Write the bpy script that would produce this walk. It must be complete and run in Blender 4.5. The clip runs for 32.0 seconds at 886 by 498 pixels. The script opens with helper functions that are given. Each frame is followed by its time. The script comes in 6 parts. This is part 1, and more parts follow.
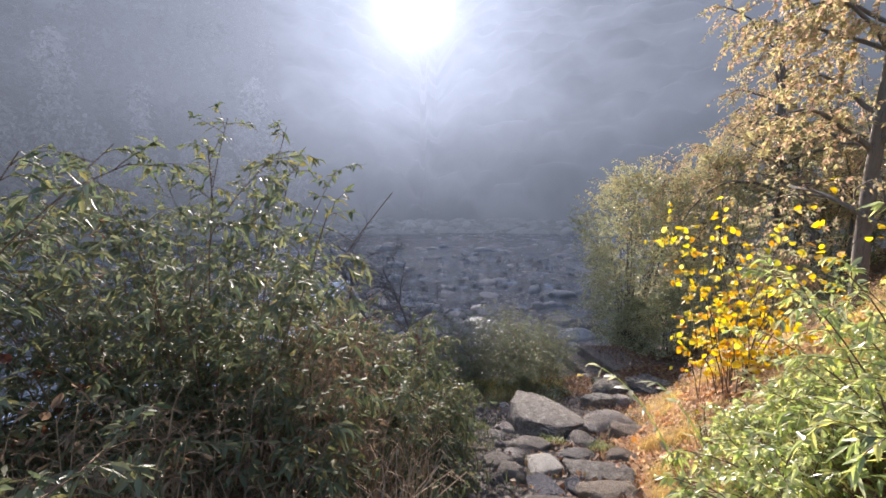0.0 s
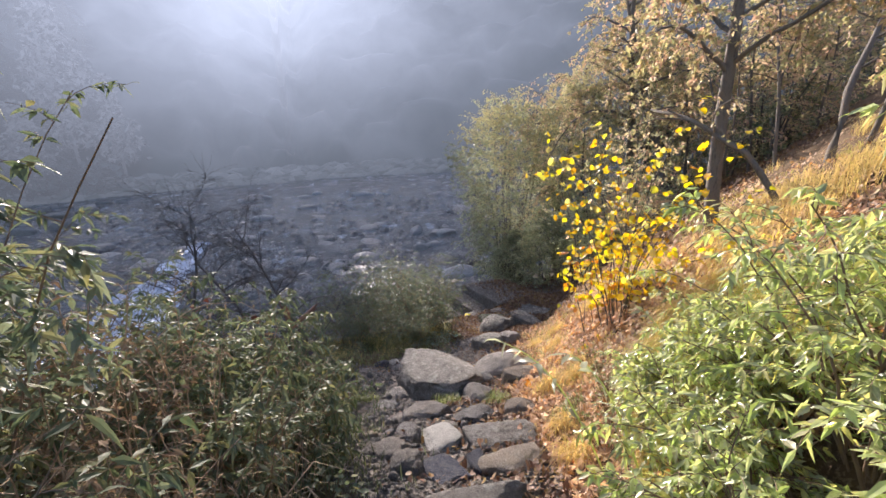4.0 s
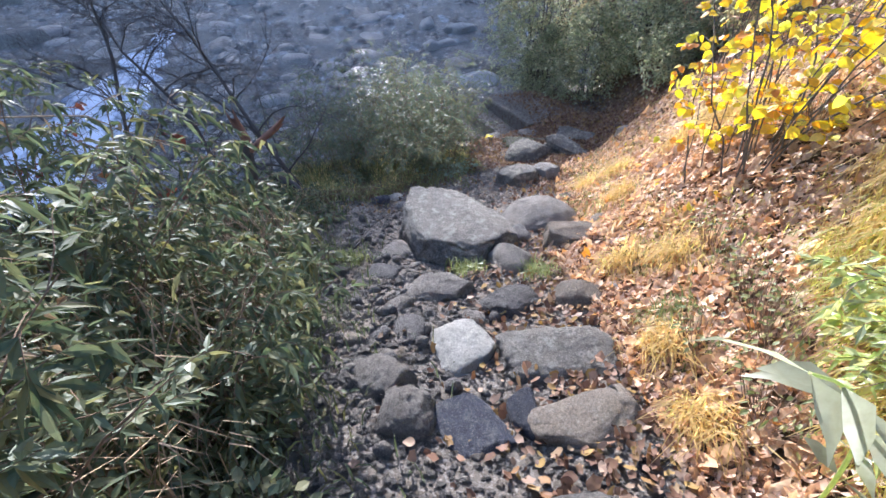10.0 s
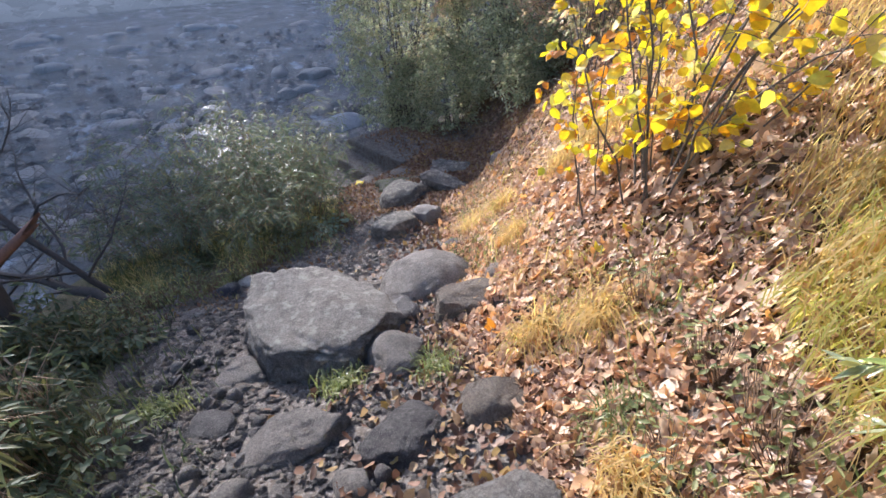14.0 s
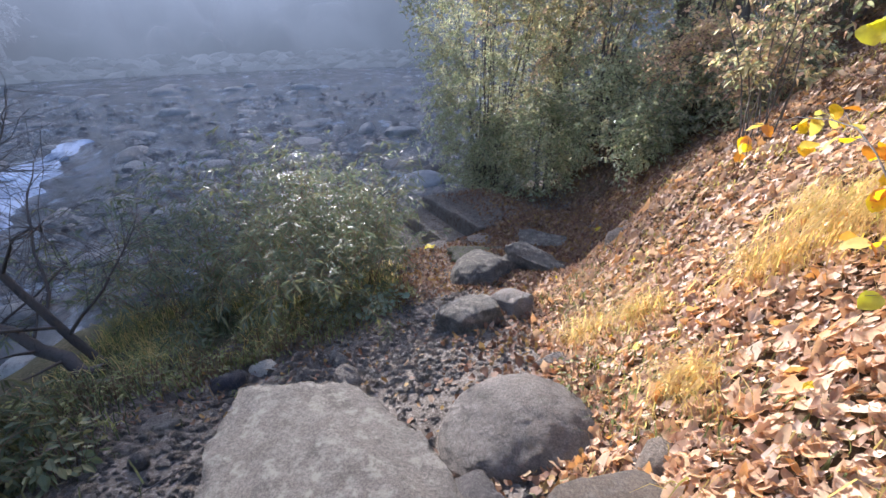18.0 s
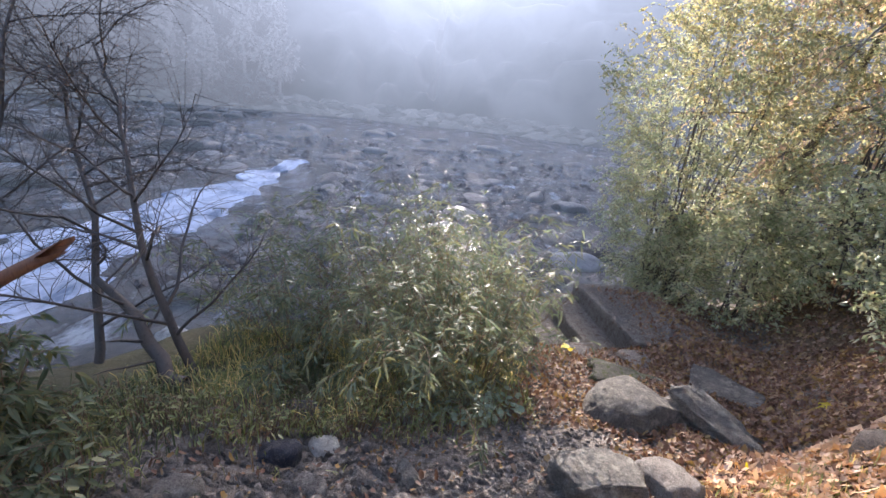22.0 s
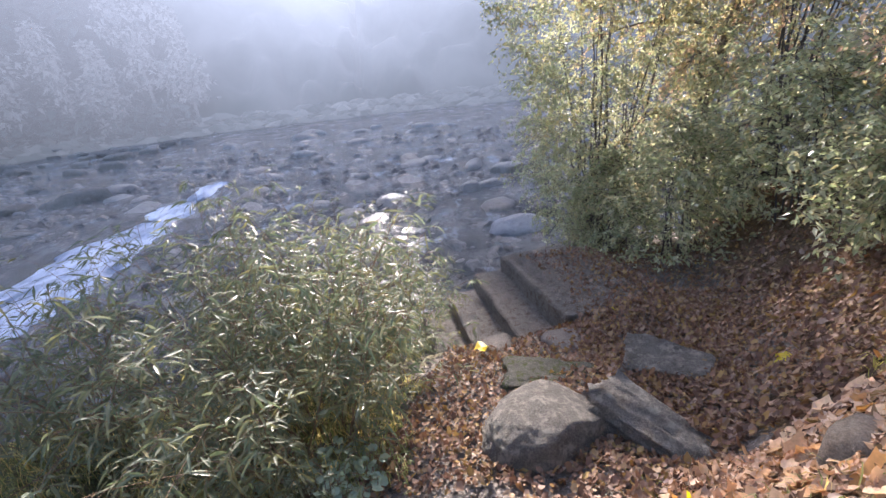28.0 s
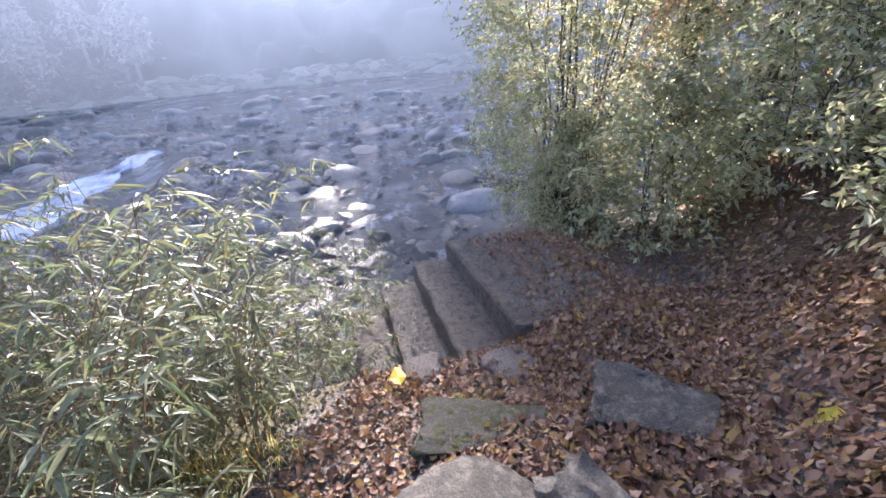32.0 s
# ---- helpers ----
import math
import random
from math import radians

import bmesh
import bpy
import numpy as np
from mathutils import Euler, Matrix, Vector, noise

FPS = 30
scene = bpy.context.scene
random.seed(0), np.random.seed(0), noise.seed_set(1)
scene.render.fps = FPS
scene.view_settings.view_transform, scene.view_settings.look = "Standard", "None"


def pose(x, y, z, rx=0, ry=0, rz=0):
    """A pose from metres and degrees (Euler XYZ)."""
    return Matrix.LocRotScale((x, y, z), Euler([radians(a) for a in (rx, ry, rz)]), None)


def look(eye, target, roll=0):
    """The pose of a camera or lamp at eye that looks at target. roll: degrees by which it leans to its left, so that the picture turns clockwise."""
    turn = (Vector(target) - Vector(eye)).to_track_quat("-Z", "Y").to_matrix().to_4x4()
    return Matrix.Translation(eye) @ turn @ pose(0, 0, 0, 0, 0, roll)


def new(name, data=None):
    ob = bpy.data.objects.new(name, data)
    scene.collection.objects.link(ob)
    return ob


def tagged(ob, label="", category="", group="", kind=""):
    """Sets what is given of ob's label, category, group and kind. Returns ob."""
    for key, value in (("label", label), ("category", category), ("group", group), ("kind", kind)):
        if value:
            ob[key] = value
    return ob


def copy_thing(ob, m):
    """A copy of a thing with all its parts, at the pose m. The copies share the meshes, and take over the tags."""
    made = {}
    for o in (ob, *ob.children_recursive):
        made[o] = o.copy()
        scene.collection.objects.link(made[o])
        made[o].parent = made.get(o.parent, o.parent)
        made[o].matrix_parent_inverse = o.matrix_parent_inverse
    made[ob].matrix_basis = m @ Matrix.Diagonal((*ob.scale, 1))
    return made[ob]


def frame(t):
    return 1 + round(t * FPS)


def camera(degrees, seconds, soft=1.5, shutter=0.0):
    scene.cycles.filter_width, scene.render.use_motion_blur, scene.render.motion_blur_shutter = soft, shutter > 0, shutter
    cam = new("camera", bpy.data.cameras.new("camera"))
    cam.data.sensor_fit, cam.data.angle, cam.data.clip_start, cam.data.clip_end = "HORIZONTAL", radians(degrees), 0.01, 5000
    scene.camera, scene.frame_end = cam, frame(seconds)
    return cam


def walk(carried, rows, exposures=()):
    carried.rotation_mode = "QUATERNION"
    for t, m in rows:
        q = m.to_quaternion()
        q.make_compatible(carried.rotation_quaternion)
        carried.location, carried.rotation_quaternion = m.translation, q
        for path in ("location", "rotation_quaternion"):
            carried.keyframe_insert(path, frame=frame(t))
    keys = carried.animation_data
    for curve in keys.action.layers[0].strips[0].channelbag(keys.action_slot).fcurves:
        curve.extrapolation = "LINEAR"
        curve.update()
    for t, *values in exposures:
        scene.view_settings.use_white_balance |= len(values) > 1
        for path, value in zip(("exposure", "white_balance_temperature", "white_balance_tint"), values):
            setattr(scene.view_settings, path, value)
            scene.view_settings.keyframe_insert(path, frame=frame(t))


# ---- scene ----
cam = camera(92.5, 32.0, soft=1.5)
PATH = [
    (0, (0.227, 0.282, 1.43), (0.184, 2.263, 1.154), -0.1),
    (0.5, (0.282, 0.331, 1.421), (0.271, 2.29, 1.022), -0.5),
    (1, (0.32, 0.354, 1.426), (0.322, 2.297, 0.952), -1.1),
    (1.5, (0.352, 0.43, 1.409), (0.512, 2.355, 0.89), 0.4),
    (2, (0.297, 0.564, 1.377), (0.634, 2.465, 0.855), 2.0),
    (2.5, (0.256, 0.671, 1.369), (0.656, 2.559, 0.843), -2.1),
    (3, (0.305, 0.812, 1.368), (0.731, 2.69, 0.828), -1.8),
    (3.5, (0.353, 0.903, 1.384), (0.805, 2.774, 0.842), -2.3),
    (5.5, (0.461, 1.394, 1.207), (1.044, 3.214, 0.619), -0.4),
    (6, (0.472, 1.549, 1.115), (1.056, 3.37, 0.529), -0.4),
    (6.5, (0.5, 1.728, 1.094), (1.046, 3.557, 0.497), -2.2),
    (7, (0.564, 1.802, 1.106), (1.008, 3.66, 0.514), -2.2),
    (7.5, (0.548, 1.884, 1.085), (0.939, 3.755, 0.498), -1.9),
    (8, (0.502, 1.963, 1.044), (0.916, 3.822, 0.434), -0.6),
    (8.5, (0.47, 2.117, 0.927), (0.871, 3.89, 0.094), 2.4),
    (9, (0.543, 2.3, 0.849), (0.932, 3.93, -0.244), 4.0),
    (9.5, (0.638, 2.394, 0.838), (0.99, 3.922, -0.404), 2.3),
    (10, (0.645, 2.441, 0.823), (0.982, 3.917, -0.483), -0.7),
    (10.5, (0.594, 2.486, 0.815), (0.963, 3.95, -0.497), -0.3),
    (11, (0.626, 2.58, 0.766), (1.07, 4.032, -0.536), 1.5),
    (11.5, (0.771, 2.708, 0.692), (1.25, 4.151, -0.608), 2.2),
    (12, (0.885, 2.784, 0.672), (1.483, 4.189, -0.619), 1.5),
    (12.5, (0.882, 2.847, 0.7), (1.587, 4.231, -0.561), -2.2),
    (13, (0.898, 2.901, 0.657), (1.658, 4.271, -0.586), -1.3),
    (13.5, (1.029, 3.026, 0.597), (1.811, 4.411, -0.615), -1.3),
    (14, (1.123, 3.11, 0.559), (1.912, 4.509, -0.633), -2.2),
    (14.5, (1.126, 3.271, 0.477), (1.933, 4.707, -0.657), -1.7),
    (15, (1.139, 3.453, 0.403), (1.926, 4.915, -0.713), -1.8),
    (15.5, (1.262, 3.559, 0.414), (1.824, 5.138, -0.677), 0.8),
    (17.5, (1.416, 4.002, 0.154), (1.954, 5.678, -0.795), -1.1),
    (18, (1.452, 4.16, 0.095), (2.044, 5.824, -0.843), -0.5),
    (18.5, (1.59, 4.259, 0.07), (2.196, 5.842, -0.992), 1.0),
    (19, (1.706, 4.3, 0.107), (2.363, 5.891, -0.911), 1.5),
    (19.5, (1.685, 4.328, 0.135), (2.306, 6.048, -0.675), 0.7),
    (20, (1.668, 4.469, 0.047), (2.249, 6.251, -0.652), 2.2),
    (20.5, (1.579, 4.629, -0.014), (2.024, 6.475, -0.641), 3.8),
    (21, (1.537, 4.689, -0.016), (1.866, 6.559, -0.643), 5.5),
    (21.5, (1.63, 4.739, -0.003), (1.871, 6.615, -0.653), 4.5),
    (22, (1.623, 4.799, -0.029), (1.555, 6.672, -0.726), 6.4),
    (22.5, (1.544, 4.851, -0.047), (1.36, 6.699, -0.79), 5.2),
    (23, (1.476, 4.898, -0.066), (1.383, 6.741, -0.837), 2.6),
    (23.5, (1.477, 4.911, -0.051), (1.739, 6.737, -0.824), 0.6),
    (24, (1.56, 4.868, -0.014), (2.041, 6.65, -0.785), -0.7),
    (24.5, (1.762, 4.818, 0.001), (2.347, 6.571, -0.764), -0.8),
    (26.5, (2.529, 5.335, -0.154), (2.979, 7.26, -0.922), -7.5),
    (27, (2.664, 5.371, -0.196), (3.05, 7.299, -0.988), -6.7),
    (27.5, (2.613, 5.512, -0.198), (2.826, 7.463, -1.001), -6.2),
    (28, (2.538, 5.685, -0.2), (2.591, 7.639, -1.023), -6.0),
    (28.5, (2.592, 5.782, -0.253), (2.608, 7.698, -1.161), -4.3),
    (29, (2.572, 5.943, -0.311), (2.591, 7.853, -1.231), -4.8),
    (29.5, (2.645, 6.143, -0.576), (2.657, 8.049, -1.505), -2.6),
    (30, (2.891, 6.276, -0.575), (2.998, 8.164, -1.532), -6.9),
    (30.5, (2.967, 6.379, -0.548), (3.175, 8.256, -1.513), -11.0),
    (31, (2.925, 6.538, -0.55), (3.304, 8.376, -1.535), -8.6),
    (31.5, (2.922, 6.605, -0.553), (3.235, 8.464, -1.522), -4.8),
    (32, (2.991, 6.637, -0.547), (3.169, 8.523, -1.499), -4.6),
]
walk(cam, [(t, look(eye, target, roll)) for t, eye, target, roll in PATH], exposures=((0, 1.34, 6350, 20), (1, 1.4, 6400, 20), (3, 1.38, 6400, 20), (6, 1.43, 5900, 20), (7.5, 1.43, 5700, 19), (9, 1.72, 5350, 17), (10.5, 1.88, 5350, 16), (12, 1.8, 5400, 17), (15, 1.48, 5600, 18), (18, 1.68, 5650, 19), (20, 1.66, 6100, 20), (21, 1.87, 6150, 20), (23, 2.2, 6200, 21), (24, 1.92, 6200, 21), (27, 2.05, 5900, 21), (28, 2.2, 6200, 22), (30, 2.45, 6050, 24), (31, 2.22, 6200, 23), (32, 2.48, 5850, 25)))



# ---- world, sun ----
SUN_AZ, SUN_EL = radians(-4.7), radians(22.2)
SUN_DIR = Vector((math.sin(SUN_AZ) * math.cos(SUN_EL), math.cos(SUN_AZ) * math.cos(SUN_EL), math.sin(SUN_EL)))
world = bpy.data.worlds.new("sky")
scene.world = world
world.use_nodes = True
wn = world.node_tree
sky = wn.nodes.new("ShaderNodeTexSky")
sky.sky_type, sky.sun_disc = "NISHITA", False
sky.sun_elevation, sky.sun_rotation = SUN_EL, SUN_AZ
sky.air_density, sky.dust_density = 1.0, 2.5
wn.links.new(sky.outputs[0], wn.nodes["Background"].inputs[0])
wn.nodes["Background"].inputs[1].default_value = 0.15
sun_data = bpy.data.lights.new("sun", "SUN")
sun_data.energy, sun_data.angle, sun_data.color = 3.9, radians(0.4), (1.0, 0.92, 0.79)
sun = new("sun", sun_data)
sun.matrix_world = look(SUN_DIR * 60, (0, 0, 0))
tagged(sun, "low autumn sun above the ridge", "sun", kind="structure")


# ---- materials ----
def node_mat(name):
    m = bpy.data.materials.new(name)
    m.use_nodes = True
    return m, m.node_tree, m.node_tree.nodes["Principled BSDF"]


def ramp(nt, cols, fac):
    r = nt.nodes.new("ShaderNodeValToRGB")
    els = r.color_ramp.elements
    while len(els) < len(cols):
        els.new(0.5)
    for i, (e, c) in enumerate(zip(els, cols)):
        e.position, e.color = i / max(1, len(cols) - 1), (*c, 1)
    nt.links.new(fac, r.inputs[0])
    return r.outputs[0]


def noise_tex(nt, scale, detail=5, rough=0.6, stretch=None):
    pos = nt.nodes.new("ShaderNodeNewGeometry").outputs["Position"]
    if stretch:
        mp = nt.nodes.new("ShaderNodeMapping")
        mp.inputs["Scale"].default_value = stretch
        nt.links.new(pos, mp.inputs[0])
        pos = mp.outputs[0]
    t = nt.nodes.new("ShaderNodeTexNoise")
    t.inputs["Scale"].default_value, t.inputs["Detail"].default_value, t.inputs["Roughness"].default_value = scale, detail, rough
    nt.links.new(pos, t.inputs["Vector"])
    return t.outputs["Fac"]


def spread(nt, fac, lo, hi):
    m = nt.nodes.new("ShaderNodeMapRange")
    m.inputs[1].default_value, m.inputs[2].default_value = lo, hi
    nt.links.new(fac, m.inputs[0])
    return m.outputs[0]


def mixed(nt, fac, a, b):
    m = nt.nodes.new("ShaderNodeMix")
    m.data_type = "RGBA"
    for sock, v in ((m.inputs[0], fac), (m.inputs[6], a), (m.inputs[7], b)):
        if isinstance(v, (int, float)):
            sock.default_value = v
        elif isinstance(v, tuple):
            sock.default_value = (*v, 1)
        else:
            nt.links.new(v, sock)
    return m.outputs[2]


def add_bump(nt, bsdf, fac, strength, dist):
    b = nt.nodes.new("ShaderNodeBump")
    b.inputs["Strength"].default_value, b.inputs["Distance"].default_value = strength, dist
    nt.links.new(fac, b.inputs["Height"])
    nt.links.new(b.outputs[0], bsdf.inputs["Normal"])


def stone_mat(name, cols, scale=6.0, rough=0.92, speck=0.45, lichen=None, spec=0.2):
    """Grainy rock: broad tone, fine speckle, optional lichen blotches, tone varied from piece to piece."""
    m, nt, p = node_mat(name)
    base = ramp(nt, cols, spread(nt, noise_tex(nt, scale, 6), 0.3, 0.7))
    fine = spread(nt, noise_tex(nt, 95, 4, 0.8), 0.4, 0.6)
    base = mixed(nt, spread(nt, noise_tex(nt, 22, 5, 0.7), 0.5, 0.68), base, mixed(nt, 0.3, base, (0.5, 0.47, 0.42)))
    col = mixed(nt, fine, mixed(nt, speck, base, (0.04, 0.04, 0.045)), base)
    col = mixed(nt, spread(nt, noise_tex(nt, 160, 3, 0.75), 0.56, 0.66), col, mixed(nt, 0.32, col, (0.62, 0.58, 0.52)))
    if lichen:
        col = mixed(nt, spread(nt, noise_tex(nt, 16, 6, 0.75), 0.5, 0.62), col, lichen)
    info = nt.nodes.new("ShaderNodeObjectInfo")
    hsv = nt.nodes.new("ShaderNodeHueSaturation")
    nt.links.new(spread(nt, info.outputs["Random"], 0, 1), hsv.inputs["Value"])
    rng = nt.nodes.new("ShaderNodeMapRange")
    rng.inputs[3].default_value, rng.inputs[4].default_value = 0.75, 1.2
    nt.links.new(info.outputs["Random"], rng.inputs[0])
    nt.links.new(rng.outputs[0], hsv.inputs["Value"])
    nt.links.new(col, hsv.inputs["Color"])
    nt.links.new(hsv.outputs[0], p.inputs["Base Color"])
    p.inputs["Roughness"].default_value = rough
    p.inputs["Specular IOR Level"].default_value = spec
    add_bump(nt, p, noise_tex(nt, 50, 10, 0.86), 1.0, 0.06)
    return m


def leaf_mat(name, cols, rough=0.45, through_light=0.45, glow_col=None, spec=0.5):
    """Thin leaves: each leaf takes its own tone, and lets part of the light through."""
    m, nt, p = node_mat(name)
    geo = nt.nodes.new("ShaderNodeNewGeometry")
    col = ramp(nt, cols, geo.outputs["Random Per Island"])
    col = mixed(nt, spread(nt, noise_tex(nt, 60, 3), 0.35, 0.8), col, mixed(nt, 0.35, col, (0.16, 0.11, 0.04)))
    nt.links.new(col, p.inputs["Base Color"])
    p.inputs["Roughness"].default_value = rough
    p.inputs["Specular IOR Level"].default_value = spec
    tr = nt.nodes.new("ShaderNodeBsdfTranslucent")
    hsv = nt.nodes.new("ShaderNodeHueSaturation")
    hsv.inputs["Saturation"].default_value, hsv.inputs["Value"].default_value = 1.15, 1.5
    nt.links.new(col, hsv.inputs["Color"])
    nt.links.new(hsv.outputs[0], tr.inputs["Color"])
    mx = nt.nodes.new("ShaderNodeMixShader")
    mx.inputs[0].default_value = through_light
    nt.links.new(p.outputs[0], mx.inputs[1])
    nt.links.new(tr.outputs[0], mx.inputs[2])
    nt.links.new(mx.outputs[0], nt.nodes["Material Output"].inputs[0])
    return m


def bark_mat(name, cols, rough=0.9):
    m, nt, p = node_mat(name)
    n = noise_tex(nt, 14, 6, 0.7, (3, 3, 0.6))
    nt.links.new(ramp(nt, cols, spread(nt, n, 0.3, 0.7)), p.inputs["Base Color"])
    p.inputs["Roughness"].default_value = rough
    add_bump(nt, p, noise_tex(nt, 50, 6, 0.7, (2, 2, 0.5)), 0.6, 0.008)
    return m


def soil_mat(name, cols, scale, fine_col):
    m, nt, p = node_mat(name)
    col = ramp(nt, cols, spread(nt, noise_tex(nt, scale, 7, 0.65), 0.3, 0.7))
    col = mixed(nt, spread(nt, noise_tex(nt, 55, 4, 0.7), 0.5, 0.62), col, fine_col)
    nt.links.new(col, p.inputs["Base Color"])
    p.inputs["Roughness"].default_value = 0.95
    p.inputs["Specular IOR Level"].default_value = 0.2
    add_bump(nt, p, noise_tex(nt, 38, 8, 0.75), 0.9, 0.03)
    return m


M_GRAVEL = soil_mat("gravelly_soil", [(0.075, 0.062, 0.05), (0.17, 0.145, 0.12), (0.125, 0.1, 0.078)], 4, (0.28, 0.25, 0.22))
M_BANK = soil_mat("leafy_soil", [(0.07, 0.045, 0.028), (0.14, 0.09, 0.05), (0.1, 0.075, 0.04)], 3, (0.22, 0.155, 0.095))
M_UNDER = soil_mat("weedy_soil", [(0.06, 0.065, 0.035), (0.13, 0.115, 0.065), (0.085, 0.1, 0.04)], 4, (0.2, 0.17, 0.11))
M_BED = soil_mat("river_bed", [(0.06, 0.065, 0.06), (0.14, 0.14, 0.13), (0.09, 0.085, 0.07)], 1.5, (0.2, 0.2, 0.2))
M_STONE = stone_mat("granite", [(0.19, 0.168, 0.148), (0.36, 0.32, 0.28), (0.27, 0.232, 0.2)])
M_STONE_L = stone_mat("lichened_granite", [(0.14, 0.126, 0.112), (0.26, 0.232, 0.202), (0.19, 0.168, 0.145)], lichen=(0.32, 0.3, 0.265))
M_STONE_T = stone_mat("weathered_granite", [(0.19, 0.17, 0.15), (0.36, 0.325, 0.285), (0.27, 0.238, 0.205)], lichen=(0.45, 0.42, 0.365), speck=0.5)
# Lichened granite lightened in colour to offset shade on rocks past the bend.
M_STONE_S = stone_mat("brightened_speckled_granite", [(0.163, 0.148, 0.127), (0.292, 0.267, 0.228), (0.224, 0.2, 0.168)], lichen=(0.42, 0.385, 0.32), speck=0.5)
M_SLATE = stone_mat("blue_slate", [(0.045, 0.05, 0.07), (0.1, 0.105, 0.14), (0.07, 0.075, 0.1)], rough=0.35)
M_PEBBLE = stone_mat("dark_gravel", [(0.09, 0.082, 0.074), (0.2, 0.18, 0.16), (0.14, 0.124, 0.11)])
M_STONE_W = stone_mat("white_quartz", [(0.2, 0.18, 0.16), (0.66, 0.63, 0.57), (0.52, 0.49, 0.43)], speck=0.3)
M_STONE_B = stone_mat("dark_slate", [(0.09, 0.084, 0.085), (0.191, 0.173, 0.164), (0.127, 0.114, 0.107)], rough=0.5)
M_STONE_P = stone_mat("pale_tan_stone", [(0.272, 0.211, 0.161), (0.403, 0.332, 0.262), (0.323, 0.262, 0.202)])
M_STONE_G = stone_mat("mossy_stone", [(0.1, 0.1, 0.07), (0.19, 0.18, 0.14), (0.14, 0.13, 0.1)], lichen=(0.1, 0.12, 0.04))
M_RIVER_ROCK = stone_mat("wet_river_rock", [(0.13, 0.12, 0.11), (0.29, 0.275, 0.255), (0.2, 0.185, 0.17)], rough=0.35, spec=0.6)
# Pale blue base colour stands in for sky mirrored on the wet boulder.
M_BLUE_ROCK = stone_mat("wet_sky_tinted_granite", [(0.24, 0.25, 0.27), (0.4, 0.41, 0.44), (0.32, 0.33, 0.36)], rough=0.3, speck=0.25, spec=0.6)
M_STEP = stone_mat("worn_concrete", [(0.15, 0.132, 0.112), (0.26, 0.235, 0.2), (0.2, 0.175, 0.148)], scale=3, lichen=(0.13, 0.1, 0.075))
M_LEAF_GREEN = leaf_mat("green_leaf", [(0.08, 0.11, 0.06), (0.115, 0.15, 0.085), (0.15, 0.18, 0.11), (0.21, 0.2, 0.09)], 0.55, 0.4, spec=0.35)
# Green leaf with shade put into its colour, for bushy weeds and grass below.
M_LEAF_SHADE = leaf_mat("shaded_green_leaf", [(0.05, 0.075, 0.04), (0.075, 0.1, 0.055), (0.1, 0.125, 0.07), (0.16, 0.15, 0.06)], 0.6, 0.35, spec=0.25)
M_LEAF_PALE = leaf_mat("pale_green_leaf", [(0.2, 0.24, 0.13), (0.29, 0.33, 0.18), (0.37, 0.4, 0.25), (0.42, 0.38, 0.19)], 0.32, 0.45, spec=0.7)
M_LEAF_FRESH = leaf_mat("fresh_green_leaf", [(0.34, 0.421, 0.125), (0.42, 0.51, 0.187), (0.52, 0.568, 0.265), (0.66, 0.608, 0.203)], 0.32, 0.5, spec=0.7)
M_LEAF_WILLOW = leaf_mat("willow_leaf", [(0.09, 0.125, 0.075), (0.13, 0.165, 0.1), (0.18, 0.205, 0.13), (0.2, 0.19, 0.08)], 0.45, 0.36, spec=0.4)
M_LEAF_YELLOW = leaf_mat("yellow_leaf", [(0.62, 0.3, 0.02), (0.72, 0.5, 0.03), (0.78, 0.6, 0.06), (0.55, 0.55, 0.08), (0.75, 0.62, 0.25)], 0.5, 0.5)
M_LEAF_OLIVE = leaf_mat("olive_leaf", [(0.2, 0.24, 0.13), (0.28, 0.31, 0.18), (0.37, 0.38, 0.26), (0.34, 0.3, 0.18)], 0.36, 0.6, spec=0.6)
M_LEAF_SAGE = leaf_mat("sage_green_leaf", [(0.24, 0.28, 0.15), (0.35, 0.39, 0.23), (0.5, 0.52, 0.36), (0.42, 0.38, 0.2)], 0.3, 0.5, spec=0.8)
M_LEAF_GOLD = leaf_mat("golden_leaf", [(0.25, 0.26, 0.13), (0.37, 0.34, 0.18), (0.46, 0.4, 0.22), (0.33, 0.34, 0.17), (0.42, 0.32, 0.19)], 0.36, 0.5, spec=0.6)
M_LEAF_BROWN = leaf_mat("brown_leaf", [(0.46, 0.31, 0.23), (0.58, 0.41, 0.3), (0.64, 0.5, 0.33), (0.62, 0.52, 0.26), (0.52, 0.37, 0.29)], 0.45, 0.5)
M_LEAF_RED = leaf_mat("red_leaf", [(0.16, 0.05, 0.04), (0.2, 0.07, 0.05), (0.2, 0.1, 0.06)], 0.5)
M_LITTER = leaf_mat("fallen_leaf", [(0.28, 0.15, 0.09), (0.5, 0.31, 0.18), (0.64, 0.47, 0.33), (0.4, 0.22, 0.13), (0.7, 0.55, 0.42), (0.58, 0.31, 0.12)], 0.5, 0.3)
M_LITTER_L = leaf_mat("pale_fallen_leaf", [(0.62, 0.42, 0.25), (0.72, 0.54, 0.36), (0.66, 0.36, 0.14), (0.76, 0.62, 0.46), (0.56, 0.34, 0.18)], 0.55, 0.35, spec=0.35)
# Damp leaves, their brown also darkened to carry the shade past the bank.
M_LITTER_D = leaf_mat("damp_shaded_fallen_leaf", [(0.09, 0.05, 0.038), (0.17, 0.09, 0.062), (0.25, 0.15, 0.1), (0.12, 0.065, 0.045), (0.34, 0.24, 0.18), (0.3, 0.2, 0.07), (0.2, 0.1, 0.06)], 0.6, 0.2, spec=0.2)
M_LEAF_ORANGE = leaf_mat("orange_leaf", [(0.6, 0.25, 0.06), (0.65, 0.32, 0.1)], 0.5, 0.35)
